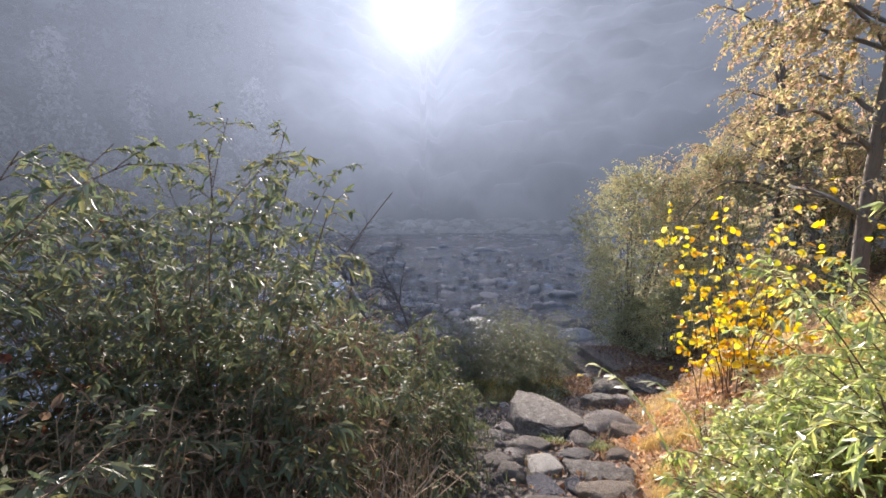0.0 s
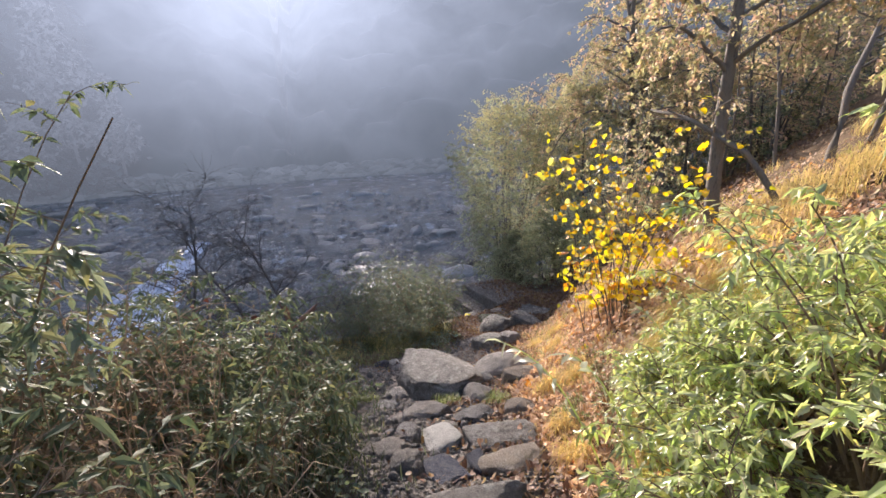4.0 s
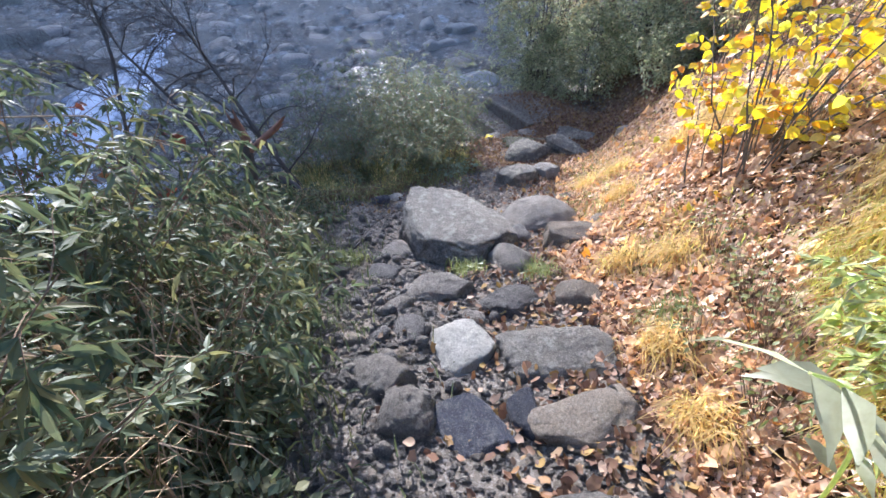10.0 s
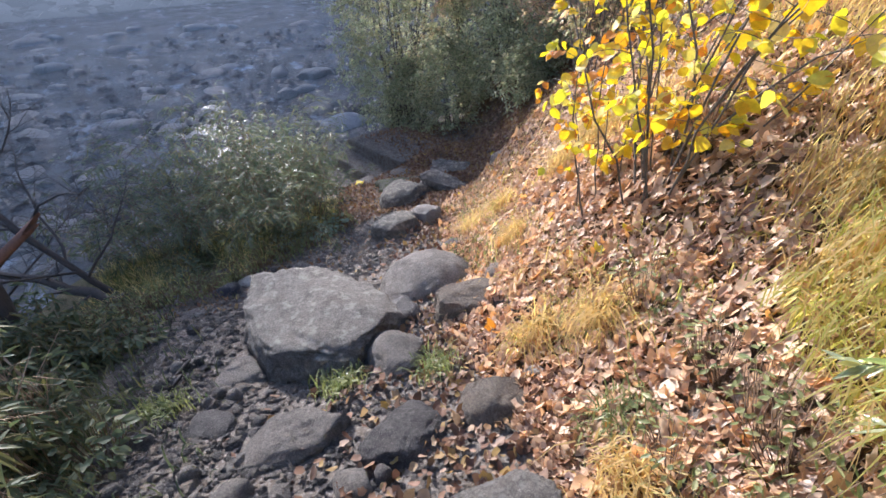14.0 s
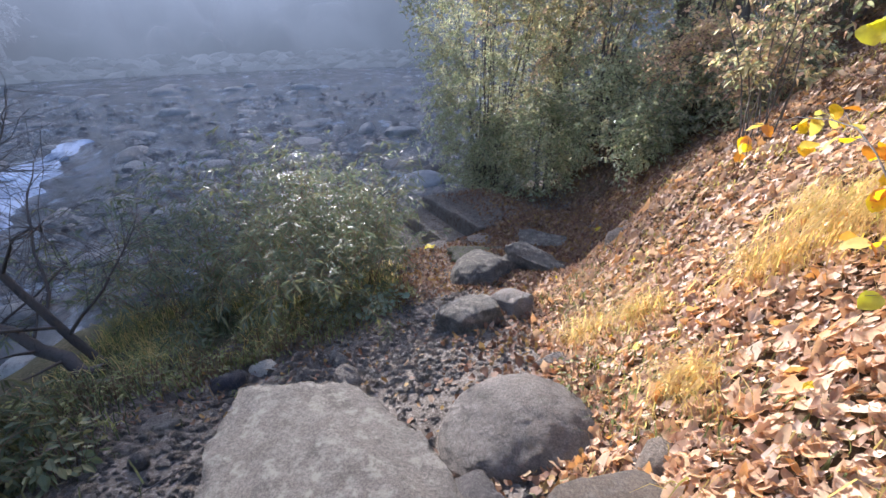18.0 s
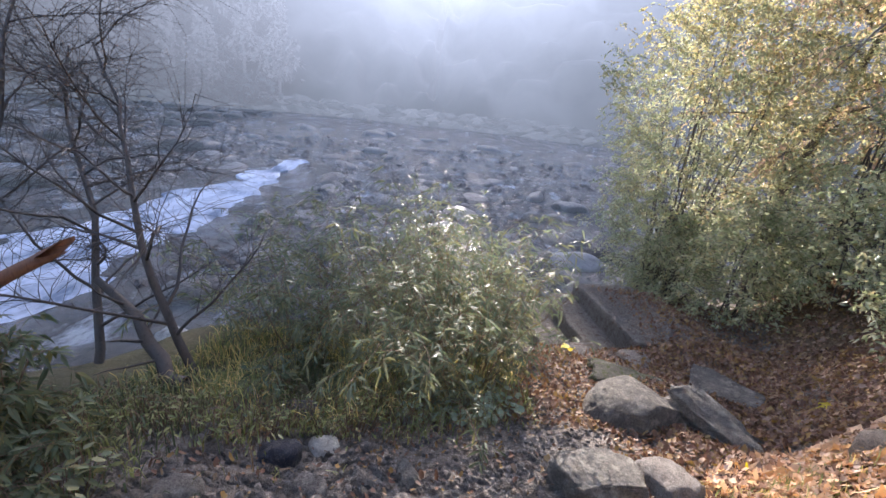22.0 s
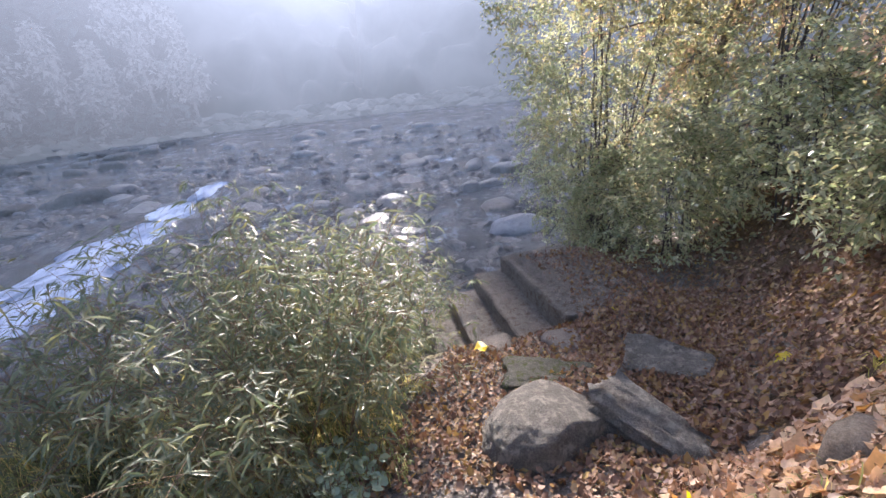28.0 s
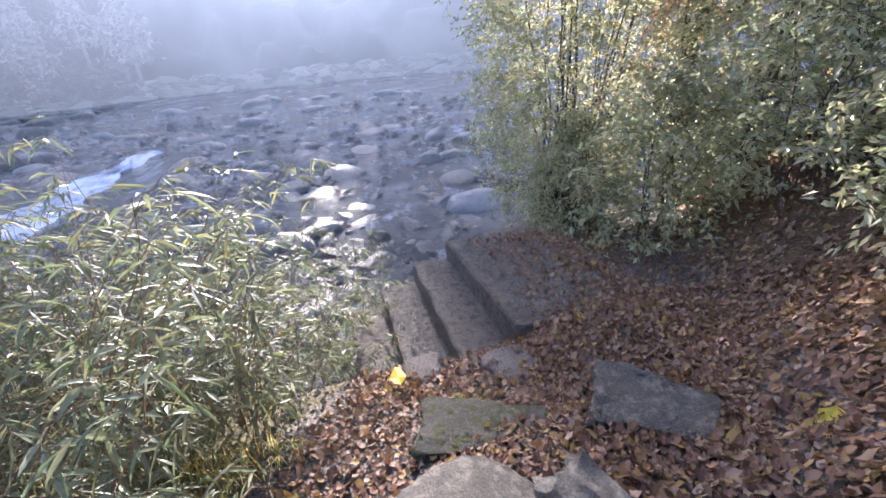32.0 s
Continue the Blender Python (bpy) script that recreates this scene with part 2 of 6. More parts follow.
M_GRASS_GOLD = leaf_mat("dry_grass", [(0.5, 0.38, 0.15), (0.64, 0.51, 0.24), (0.58, 0.44, 0.22), (0.46, 0.44, 0.16)], 0.5, 0.6)
M_GRASS_GREEN = leaf_mat("green_grass", [(0.14, 0.18, 0.07), (0.22, 0.25, 0.1), (0.32, 0.32, 0.14)], 0.45, 0.4)
M_GRASS_LIME = leaf_mat("yellow_green_grass", [(0.36, 0.38, 0.1), (0.46, 0.44, 0.14), (0.54, 0.46, 0.18)], 0.5, 0.6)
M_MOSS = leaf_mat("yellow_moss", [(0.3, 0.33, 0.05), (0.4, 0.4, 0.07), (0.24, 0.27, 0.06)], 0.8, 0.3)
M_BROWN_STRAW = leaf_mat("brown_straw", [(0.15, 0.1, 0.065), (0.22, 0.15, 0.1), (0.28, 0.21, 0.14), (0.12, 0.085, 0.06)], 0.8, 0.25, spec=0.1)
M_BLUEGREEN = leaf_mat("bluish_leaf", [(0.17, 0.24, 0.17), (0.24, 0.31, 0.22), (0.28, 0.34, 0.23)], 0.5, 0.25)
M_BARK = bark_mat("grey_bark", [(0.06, 0.05, 0.042), (0.16, 0.135, 0.11), (0.1, 0.085, 0.07)])
M_BARK_D = bark_mat("dark_bark", [(0.035, 0.03, 0.028), (0.09, 0.075, 0.065), (0.06, 0.05, 0.042)])
M_STEM = bark_mat("brown_stem", [(0.1, 0.06, 0.035), (0.2, 0.13, 0.08), (0.14, 0.1, 0.06)])
M_DRY = bark_mat("dry_stalk", [(0.22, 0.14, 0.08), (0.36, 0.26, 0.16), (0.28, 0.19, 0.11)])
M_WOOD = bark_mat("torn_orange_wood", [(0.1, 0.05, 0.035), (0.24, 0.12, 0.075), (0.15, 0.08, 0.055)])


def water_mat(name, foam):
    m, nt, p = node_mat(name)
    n = noise_tex(nt, 6.5, 9, 0.78, (1.0, 0.6, 1))
    deep = ramp(nt, [(0.06, 0.06, 0.057), (0.14, 0.14, 0.134), (0.26, 0.255, 0.245)], spread(nt, noise_tex(nt, 0.55, 6, 0.65), 0.3, 0.7))
    if foam:
        white = spread(nt, noise_tex(nt, 1.6, 7, 0.68, (1.2, 0.4, 1)), 0.36, 0.56)
        nt.links.new(mixed(nt, white, (0.2, 0.26, 0.36), (0.72, 0.78, 0.9)), p.inputs["Base Color"])
        p.inputs["Roughness"].default_value = 0.35
    else:
        white = spread(nt, noise_tex(nt, 1.3, 8, 0.7, (1.0, 0.5, 1)), 0.56, 0.66)
        nt.links.new(mixed(nt, white, deep, (0.4, 0.43, 0.46)), p.inputs["Base Color"])
        p.inputs["Roughness"].default_value = 0.06
    p.inputs["IOR"].default_value = 1.33
    add_bump(nt, p, n, 0.9, 0.16)
    return m


M_WATER, M_FOAM = water_mat("river_water", False), water_mat("white_water", True)


def haze_mat(name, gain=1.0, lo=0.8, hi=1.2, islands=False):
    """Wooded slope across the valley. Mist and sun glare are put in as emission that brightens towards the sun."""
    m, nt, p = node_mat(name)
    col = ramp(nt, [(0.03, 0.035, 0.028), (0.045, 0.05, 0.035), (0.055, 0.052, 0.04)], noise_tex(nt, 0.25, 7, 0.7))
    nt.links.new(col, p.inputs["Base Color"])
    p.inputs["Roughness"].default_value = 1.0
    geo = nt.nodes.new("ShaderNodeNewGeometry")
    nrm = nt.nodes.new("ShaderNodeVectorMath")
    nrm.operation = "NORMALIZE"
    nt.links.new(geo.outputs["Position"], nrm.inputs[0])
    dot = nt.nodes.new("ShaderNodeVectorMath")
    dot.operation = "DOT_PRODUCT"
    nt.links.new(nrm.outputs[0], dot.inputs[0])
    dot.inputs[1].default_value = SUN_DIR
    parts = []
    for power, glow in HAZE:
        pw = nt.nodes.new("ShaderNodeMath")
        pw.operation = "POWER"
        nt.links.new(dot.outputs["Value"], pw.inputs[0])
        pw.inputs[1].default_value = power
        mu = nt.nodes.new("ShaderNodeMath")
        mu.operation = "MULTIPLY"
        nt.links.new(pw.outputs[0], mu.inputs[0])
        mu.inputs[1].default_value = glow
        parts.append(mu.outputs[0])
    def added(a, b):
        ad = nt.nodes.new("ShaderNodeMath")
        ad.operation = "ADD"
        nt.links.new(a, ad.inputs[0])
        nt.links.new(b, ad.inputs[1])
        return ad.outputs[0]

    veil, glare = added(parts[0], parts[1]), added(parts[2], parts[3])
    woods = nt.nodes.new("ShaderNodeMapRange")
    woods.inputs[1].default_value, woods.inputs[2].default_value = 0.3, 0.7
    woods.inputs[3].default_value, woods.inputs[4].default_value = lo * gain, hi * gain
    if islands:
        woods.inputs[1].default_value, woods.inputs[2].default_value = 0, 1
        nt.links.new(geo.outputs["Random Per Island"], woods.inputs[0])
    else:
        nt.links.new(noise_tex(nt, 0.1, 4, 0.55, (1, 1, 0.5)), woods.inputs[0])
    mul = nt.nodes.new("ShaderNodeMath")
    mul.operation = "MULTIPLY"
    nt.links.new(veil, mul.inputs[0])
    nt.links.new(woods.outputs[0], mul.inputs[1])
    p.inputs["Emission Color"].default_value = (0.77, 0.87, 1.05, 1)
    # Emission dimmed towards the slope's foot, as shade there, to meet the water.
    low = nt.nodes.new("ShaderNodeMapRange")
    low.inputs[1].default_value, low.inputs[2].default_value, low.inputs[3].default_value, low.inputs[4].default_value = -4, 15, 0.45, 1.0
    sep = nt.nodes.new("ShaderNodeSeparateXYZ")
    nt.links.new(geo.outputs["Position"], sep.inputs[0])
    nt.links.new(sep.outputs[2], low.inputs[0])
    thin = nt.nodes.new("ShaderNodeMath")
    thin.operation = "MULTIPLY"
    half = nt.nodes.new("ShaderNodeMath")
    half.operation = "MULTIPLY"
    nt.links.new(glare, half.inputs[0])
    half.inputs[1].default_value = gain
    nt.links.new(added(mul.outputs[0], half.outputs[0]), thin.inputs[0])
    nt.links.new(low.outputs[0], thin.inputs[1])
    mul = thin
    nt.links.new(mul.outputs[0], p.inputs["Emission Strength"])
    return m


# Powers and strengths of the emission that stands in for haze and glare.
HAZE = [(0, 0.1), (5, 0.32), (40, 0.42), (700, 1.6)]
M_HAZE = haze_mat("mist_glow_hillside", 0.5, 0.84, 1.12)
M_HAZE_WOODS = haze_mat("mist_glow_woods", 0.5, 0.96, 1.03, True)
M_HAZE_TREE = haze_mat("mist_glow_tree", 0.5, 0.95, 1.32, True)
M_HAZE_ROCK = haze_mat("mist_glow_rock", 0.55, 0.8, 1.15, True)


# ---- mesh helpers ----
def mesh_np(name, verts, tris, mats, slots=None, smooth=False):
    """A mesh from arrays of vertices and triangles."""
    me = bpy.data.meshes.new(name)
    verts, tris = np.asarray(verts, np.float32), np.asarray(tris, np.int32)
    n = len(tris)
    me.vertices.add(len(verts))
    me.vertices.foreach_set("co", verts.ravel())
    me.loops.add(3 * n)
    me.loops.foreach_set("vertex_index", tris.ravel())
    me.polygons.add(n)
    me.polygons.foreach_set("loop_start", np.arange(0, 3 * n, 3, dtype=np.int32))
    if slots is not None:
        me.polygons.foreach_set("material_index", np.asarray(slots, np.int32))
    me.polygons.foreach_set("use_smooth", np.full(n, smooth))
    for m in mats:
        me.materials.append(m)
    me.update(calc_edges=True)
    return me


def part(name, me, parent, label=""):
    ob = new(name, me)
    ob.parent = parent
    if label:
        tagged(ob, label)
    return ob


def hashed(i, j, seed):
    h = np.sin(i * 127.1 + j * 311.7 + seed * 74.7) * 43758.5453
    return h - np.floor(h)


def rough2(x, y, seed=0):
    """Smooth value noise, -1 to 1."""
    i, j = np.floor(x), np.floor(y)
    u, v = x - i, y - j
    u, v = u * u * (3 - 2 * u), v * v * (3 - 2 * v)
    a = hashed(i, j, seed) * (1 - u) + hashed(i + 1, j, seed) * u
    b = hashed(i, j + 1, seed) * (1 - u) + hashed(i + 1, j + 1, seed) * u
    return 2 * (a * (1 - v) + b * v) - 1


def unit(v):
    return v / np.maximum(np.linalg.norm(v, axis=-1, keepdims=True), 1e-9)


WALKWAY = np.array([(0.2, -0.5, 1.5), (0.3, 0.8, 1.4), (0.5, 2.0, 1.0), (0.65, 2.5, 0.8), (0.9, 2.85, 0.65), (1.15, 3.4, 0.45), (1.42, 4.0, 0.15), (1.7, 4.3, 0.1), (1.55, 4.75, -0.02), (1.48, 4.9, -0.05), (1.76, 4.82, 0.0), (2.55, 5.35, -0.16), (2.6, 5.95, -0.35), (2.98, 6.64, -0.55)])


def clear_of_walkway(p, gap):
    """True for points that stay at least gap away from where a walker's head passes, and from the space below it."""
    best = np.full(len(p), 1e9)
    for a, b in zip(WALKWAY, WALKWAY[1:]):
        u = b - a
        t = np.clip(((p - a)[:, :2] @ u[:2]) / (u[:2] @ u[:2]), 0, 1)
        c = a + t[:, None] * u
        d = np.hypot(*(p - c)[:, :2].T)
        d = np.where(p[:, 2] > c[:, 2] + gap, np.maximum(d, p[:, 2] - c[:, 2]), d)
        best = np.minimum(best, d)
    return best > gap


# ---- the lie of the land ----
PATH_Y = (-60, -8, -3, 0, 2.4, 3.3, 4.3, 5.3, 5.9, 6.5, 7.0, 7.5, 8.3, 9.5, 11, 12.5, 14, 20, 46, 53, 70)
PATH_Z = (8, 1.6, 0.75, 0.1, -0.55, -0.86, -1.2, -1.56, -1.8, -1.95, -2.06, -2.17, -2.38, -2.5, -2.9, -3.3, -3.9, -4.1, -4.1, -4.4, -6)
TOE_Y = (-60, -8, 0, 2, 4, 4.6, 6.1, 7, 8.3, 10, 13, 16, 25, 52)
TOE_X = (1.3, 1.3, 1.35, 1.6, 2.1, 2.2, 3.15, 4.1, 4.9, 5.6, 8.0, 14, 30, 60)
SHORE = ((-30, -60), (-6, -8), (-4.2, 0), (-2.4, 3.5), (-1.2, 6), (-0.5, 7.5), (0.8, 8.3), (2.2, 8.2), (3.0, 9.0), (3.2, 10.3), (4.4, 12.0), (7, 13.8), (12, 16.5), (80, 40))
WATER = -3.7


def off_shore(x, y):
    """Metres beyond the lip of the bank, towards the river."""
    near, side = np.full(np.shape(x), 1e9), np.zeros(np.shape(x))
    for (ax, ay), (bx, by) in zip(SHORE, SHORE[1:]):
        ux, uy = bx - ax, by - ay
        t = np.clip(((x - ax) * ux + (y - ay) * uy) / (ux * ux + uy * uy), 0, 1)
        d = np.hypot(x - ax - t * ux, y - ay - t * uy)
        side = np.where(d < near - 1e-9, np.sign(ux * (y - ay) - uy * (x - ax)), side)
        near = np.minimum(near, d)
    return np.where(side > 0, near, -near)


def bend(y):
    """How far a place of the plan belongs to the stretch past the big boulders, which is laid out on a grid of its own."""
    return np.clip((y - 5.2) / 0.8, 0, 1) * np.clip((20 - y) / 6, 0, 1)


def laid(x, y):
    """From the plan to the place: past the boulders the plan is moved on and widened a little."""
    k = bend(y)
    return x + k * (0.161 + 0.06 * (x - 3.297)), y + k * (0.509 + 0.06 * (y - 6.994))


def on_plan(x, y):
    """From the place back to the plan."""
    u, v = x, y
    for _ in range(24):
        a, b = laid(u, v)
        u, v = u + x - a, v + y - b
    return u, v


BEND = Matrix.Translation((3.458, 7.503, -2.03)) @ Matrix.Scale(1.06, 4) @ Matrix.Translation((-3.297, -6.994, 1.958))


def ground(x, y):
    x, y = np.broadcast_arrays(np.asarray(x, float), np.asarray(y, float))
    u, v = on_plan(x, y)
    z = land(u, v)
    return z + bend(v) * (-0.072 + 0.06 * (z + 1.958)) + 0.035 * rough2(x * 2.3, y * 2.3, 1) + 0.015 * rough2(x * 7, y * 7, 2)


def land(x, y):
    x, y = np.broadcast_arrays(np.asarray(x, float), np.asarray(y, float))
    z = np.interp(y, PATH_Y, PATH_Z)
    d = x - np.interp(y, TOE_Y, TOE_X)
    d = 0.5 * (d + np.sqrt(d * d + 0.012))
    z = z + np.clip((16 - y) / 6, 0, 1) * (0.85 * np.minimum(d, 1) + 0.5 * np.clip(d - 1, 0, 7) + 0.25 * np.clip(d - 8, 0, 30))
    z = z + 0.12 * np.clip((1.0 - x) / 0.5, 0, 1) * np.clip((6.6 - y) / 0.6, 0, 1)
    w = np.clip((off_shore(x, y) + 0.15) / 1.5, 0, 1)
    w = w * w * (3 - 2 * w)
    z = z * (1 - w) + np.minimum(z, -4.1) * w
    pit = np.clip((3.62 - 0.16 * (y - 8.3) - x) / 0.15, 0, 1) * np.clip((y - 8.2) / 0.2, 0, 1) * np.clip((x - 1.9) / 0.5, 0, 1)
    z = z * (1 - pit) + np.minimum(z, -3.3) * pit
    z = z + 0.1 * np.exp(-((x - 4.1) / 0.6) ** 2 - ((y - 8.3) / 0.3) ** 2)
    return z


def gz(x, y):
    return float(ground(x, y))


def grid_mesh(name, xs, ys, height, mats, slot=None, smooth=True):
    gx, gy = np.meshgrid(xs, ys)
    v = np.stack([gx, gy, height(gx, gy)], -1).reshape(-1, 3)
    n, k = len(xs), np.arange((len(ys) - 1) * len(xs)).reshape(len(ys) - 1, len(xs))[:, :-1].ravel()
    tris = np.concatenate([np.stack([k, k + 1, k + n + 1], 1), np.stack([k, k + n + 1, k + n], 1)])
    slots = None
    if slot:
        c = v[tris].mean(1)
        slots = slot(c[:, 0], c[:, 1], c[:, 2])
    return mesh_np(name, v, tris, mats, slots, smooth)


def ground_kind(x, y, z):
    x, y = on_plan(x, y)
    s = off_shore(x, y)
    toe = x - np.interp(y, TOE_Y, TOE_X) + 0.3 * rough2(x * 3, y * 3, 5)
    k = np.zeros(len(x), int)
    k[toe > 0.05] = 1
    k[(x + 0.25 * rough2(x * 3, y * 3, 6) < np.interp(y, (0, 3, 6, 7, 9), (0.1, 0.2, 0.3, 1.7, 2.9))) & (toe <= 0.05)] = 2
    k[(s > 0.9) | (z < -3.3)] = 3
    return k


fine_x = np.concatenate([np.linspace(-64, -6, 24), np.linspace(-5.6, -2, 24), np.linspace(-1.9, 5.5, 125), np.linspace(5.65, 10, 30), np.linspace(10.8, 64, 30)])
fine_y = np.concatenate([np.linspace(-45, -3, 14), np.linspace(-2.5, 1.8, 22), np.linspace(1.9, 10, 136), np.linspace(10.2, 18, 36), np.linspace(19, 64, 26)])
ground_ob = new("ground", grid_mesh("ground", fine_x, fine_y, ground, [M_GRAVEL, M_BANK, M_UNDER, M_BED], ground_kind))
tagged(ground_ob, "sloping ground of gravelly soil and leafy bank", "ground", kind="structure")


def ripples(x, y):
    return WATER + 0.05 * rough2(x * 1.1, y * 0.7, 11) + 0.035 * rough2(x * 3, y * 1.6, 12)


water = new("water", grid_mesh("water", np.concatenate([np.linspace(-62, -14, 30), np.linspace(-13.7, 14, 140), np.linspace(15, 62, 30)]),
                               np.concatenate([np.linspace(-30, 4, 16), np.linspace(4.3, 30, 130), np.linspace(31, 58, 40)]), ripples, [M_WATER]))
tagged(water, "shallow rippling river in shade", "water", kind="structure")


def rapid_height(x, y):
    return WATER + 0.1 + 0.09 * rough2(x * 1.2, y * 0.6, 14) + 0.05 * rough2(x * 4, y * 2.2, 15)


def rapid_mesh(rows):
    """A ribbon of white water from rows of (y, x left, x right)."""
    y = np.linspace(rows[0][0], rows[-1][0], 90)
    a, b = (np.interp(y, [r[0] for r in rows], [r[i] for r in rows]) for i in (1, 2))
    u = np.linspace(0, 1, 34)
    gx = a[:, None] + (b - a)[:, None] * u + 0.4 * rough2(u[None] * 3, y[:, None] * 0.9, 3) + 0.3 * rough2(u[None] * 6, y[:, None] * 2.7, 8)
    gy = np.repeat(y[:, None], 34, 1)
    z = rapid_height(gx, gy) - 0.35 * np.abs(2 * u - 1) ** 4
    k = (np.arange(89)[:, None] * 34 + np.arange(33)).ravel()
    tris = np.concatenate([np.stack([k, k + 1, k + 35], 1), np.stack([k, k + 35, k + 34], 1)])
    return mesh_np("rapids", np.stack([gx, gy, z], -1).reshape(-1, 3), tris, [M_FOAM], None, True)


rapids = new("rapids", rapid_mesh(((8.5, -12, -4.4), (11, -8.5, -3.9), (14.3, -7.3, -4.2), (18, -6.9, -5.0), (23.5, -6.2, -5.7))))
tagged(rapids, "blue-white rapids in the river channel", "rapids", kind="structure")


def hill_z(az, r):
    """Height of the far slope: a wooded wall with a dip in its ridge under the sun, cut to steer sunlight and shade."""
    deg = np.degrees(az)
    # Made-up ridge heights near the sun, shading the path and lighting the bank.
    rid = np.radians(np.interp(deg, (-100, -16, -9, -5.6, -4.75, -4.05, -3.88, -3.4, -3.25, -3.0, -2.9, -2.7, -1.9, -1.0, 0.5, 7, 100), (27, 27, 25, 22.4, 21.5, 20.95, 18.9, 18.9, 21.2, 21.5, 21.4, 20.6, 19.8, 21.5, 24, 26, 27)) + 0.25 * np.clip(np.abs(deg + 3.6) - 1.2, 0, 1) * rough2(az * 60, az * 0, 4))
    u = (r - 53) / (160 - 53)
    return -4.2 + u * (160 * np.tan(rid) + 4.2)


def hill_mesh():
    az = np.radians(np.sort(np.concatenate([np.linspace(-100, 100, 220), np.linspace(-12.03, 8.03, 80)])))[None]
    r = (53 * (160 / 53) ** np.linspace(0, 1, 90))[:, None]
    z = hill_z(az, r) + 1.4 * rough2(az * 26, r * 0.3, 7) * np.minimum(1, (r - 53) / 3)
    v = np.stack([r * np.sin(az), r * np.cos(az), z], -1).reshape(-1, 3)
    k = (np.arange(89)[:, None] * 300 + np.arange(299)).ravel()
    tris = np.concatenate([np.stack([k, k + 301, k + 1], 1), np.stack([k, k + 300, k + 301], 1)])
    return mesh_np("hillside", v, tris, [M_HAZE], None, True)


tagged(new("backdrop", hill_mesh()), "wooded hillside across the river, glowing in place of sunlit mist", "hillside", kind="structure")


# ---- stones ----
def rock_mesh(name, size, seed, mat, sub=4, square=2.6, flat=0.0, crag=0.8):
    """A rock of that size with its foot at z = 0 sunk a little: squarish ellipsoid with worn, uneven faces."""
    bm = bmesh.new()
    bmesh.ops.create_icosphere(bm, subdivisions=sub, radius=1)
    off = Vector((seed * 3.7, seed * 1.3, seed * 2.1))
    r = random.Random(seed)
    cuts = [(Vector((r.gauss(0, 1), r.gauss(0, 1), r.gauss(0.05, 0.45))).normalized(), r.uniform(0.78, 0.97)) for _ in range(int(9 * crag) + 1)]
    for v in bm.verts:
        p = v.co.normalized()
        k = (abs(p.x) ** square + abs(p.y) ** square + abs(p.z) ** square) ** (-1 / square)
        q = p * k * (1.06 + crag * 0.13 * noise.noise(p * 1.2 + off))
        for n, d in cuts:
            over = q.dot(n) - d
            if over > 0:
                q -= n * (over * 0.92)
        q *= 1 + crag * (noise.noise(p * 2.4 + off) * 0.07 + noise.noise(p * 6 + off) * 0.05 + noise.noise(p * 13 + off) * 0.035 + noise.noise(p * 30 + off) * 0.024 + (noise.noise(p * 55 + off) * 0.014 if sub > 4 else 0))
        if q.z > 0.55:
            q.z = 0.55 + (q.z - 0.55) * (1 - flat)
        v.co = Vector((q.x * size[0] / 2, q.y * size[1] / 2, q.z * size[2]))
    spans = [max(abs(v.co[k]) for v in bm.verts) for k in (0, 1)] + [max(v.co.z for v in bm.verts)]
    bmesh.ops.scale(bm, vec=(size[0] / 2 / spans[0], size[1] / 2 / spans[1], size[2] / spans[2]), verts=bm.verts)
    me = bpy.data.meshes.new(name)
    for f in bm.faces:
        f.smooth = True
    bm.to_mesh(me)
    bm.free()
    me.materials.append(mat)
    return me


def slab_mesh(name, size, seed, mat, thin=0.5, low=0.45):
    """A split piece of rock: flat broken faces, one end thinner and lower than the other, ragged arrises."""
    bm = bmesh.new()
    bmesh.ops.create_cube(bm, size=1)
    bmesh.ops.subdivide_edges(bm, edges=bm.edges[:], cuts=17, use_grid_fill=True)
    off = Vector((seed * 2.3, seed * 5.1, seed * 1.7))
    for v in bm.verts:
        u = v.co.x + 0.5
        c = Vector((v.co.x, v.co.y * (1 - thin * u) + 0.16 * noise.noise(Vector((u * 2.2, 0, 0)) + off), v.co.z * (1 - low * u) - 0.5 * low * u))
        if c.z > 0.1:
            c.z -= 0.45 * abs(v.co.y + 0.22) * (0.5 + 0.5 * noise.noise(c * 1.5 + off))
        c += 0.11 * noise.noise_vector(c * 2.2 + off) + 0.06 * noise.noise_vector(c * 6 + off) + 0.03 * noise.noise_vector(c * 15 + off)
        v.co = Vector((c.x * size[0], c.y * size[1], (c.z + 0.5) * size[2]))
    me = bpy.data.meshes.new(name)
    for f in bm.faces:
        f.smooth = True
    bm.to_mesh(me)
    bm.free()
    me.materials.append(mat)
    me.set_sharp_from_angle(angle=radians(30))
    return me


def slab(x, y, size, rot, mat, seed, label, tip=(0, 0), sink=0.06, thin=0.5, low=0.45):
    """A split rock lying on the soil, at the place of the plan."""
    x, y = laid(x, y)
    ob = new("split_rock", slab_mesh("split_rock", size, seed, mat, thin, low))
    ob.matrix_world = pose(x, y, gz(x, y) - sink, tip[0], tip[1], rot)
    return tagged(ob, label, "rock", "split rocks by the path")


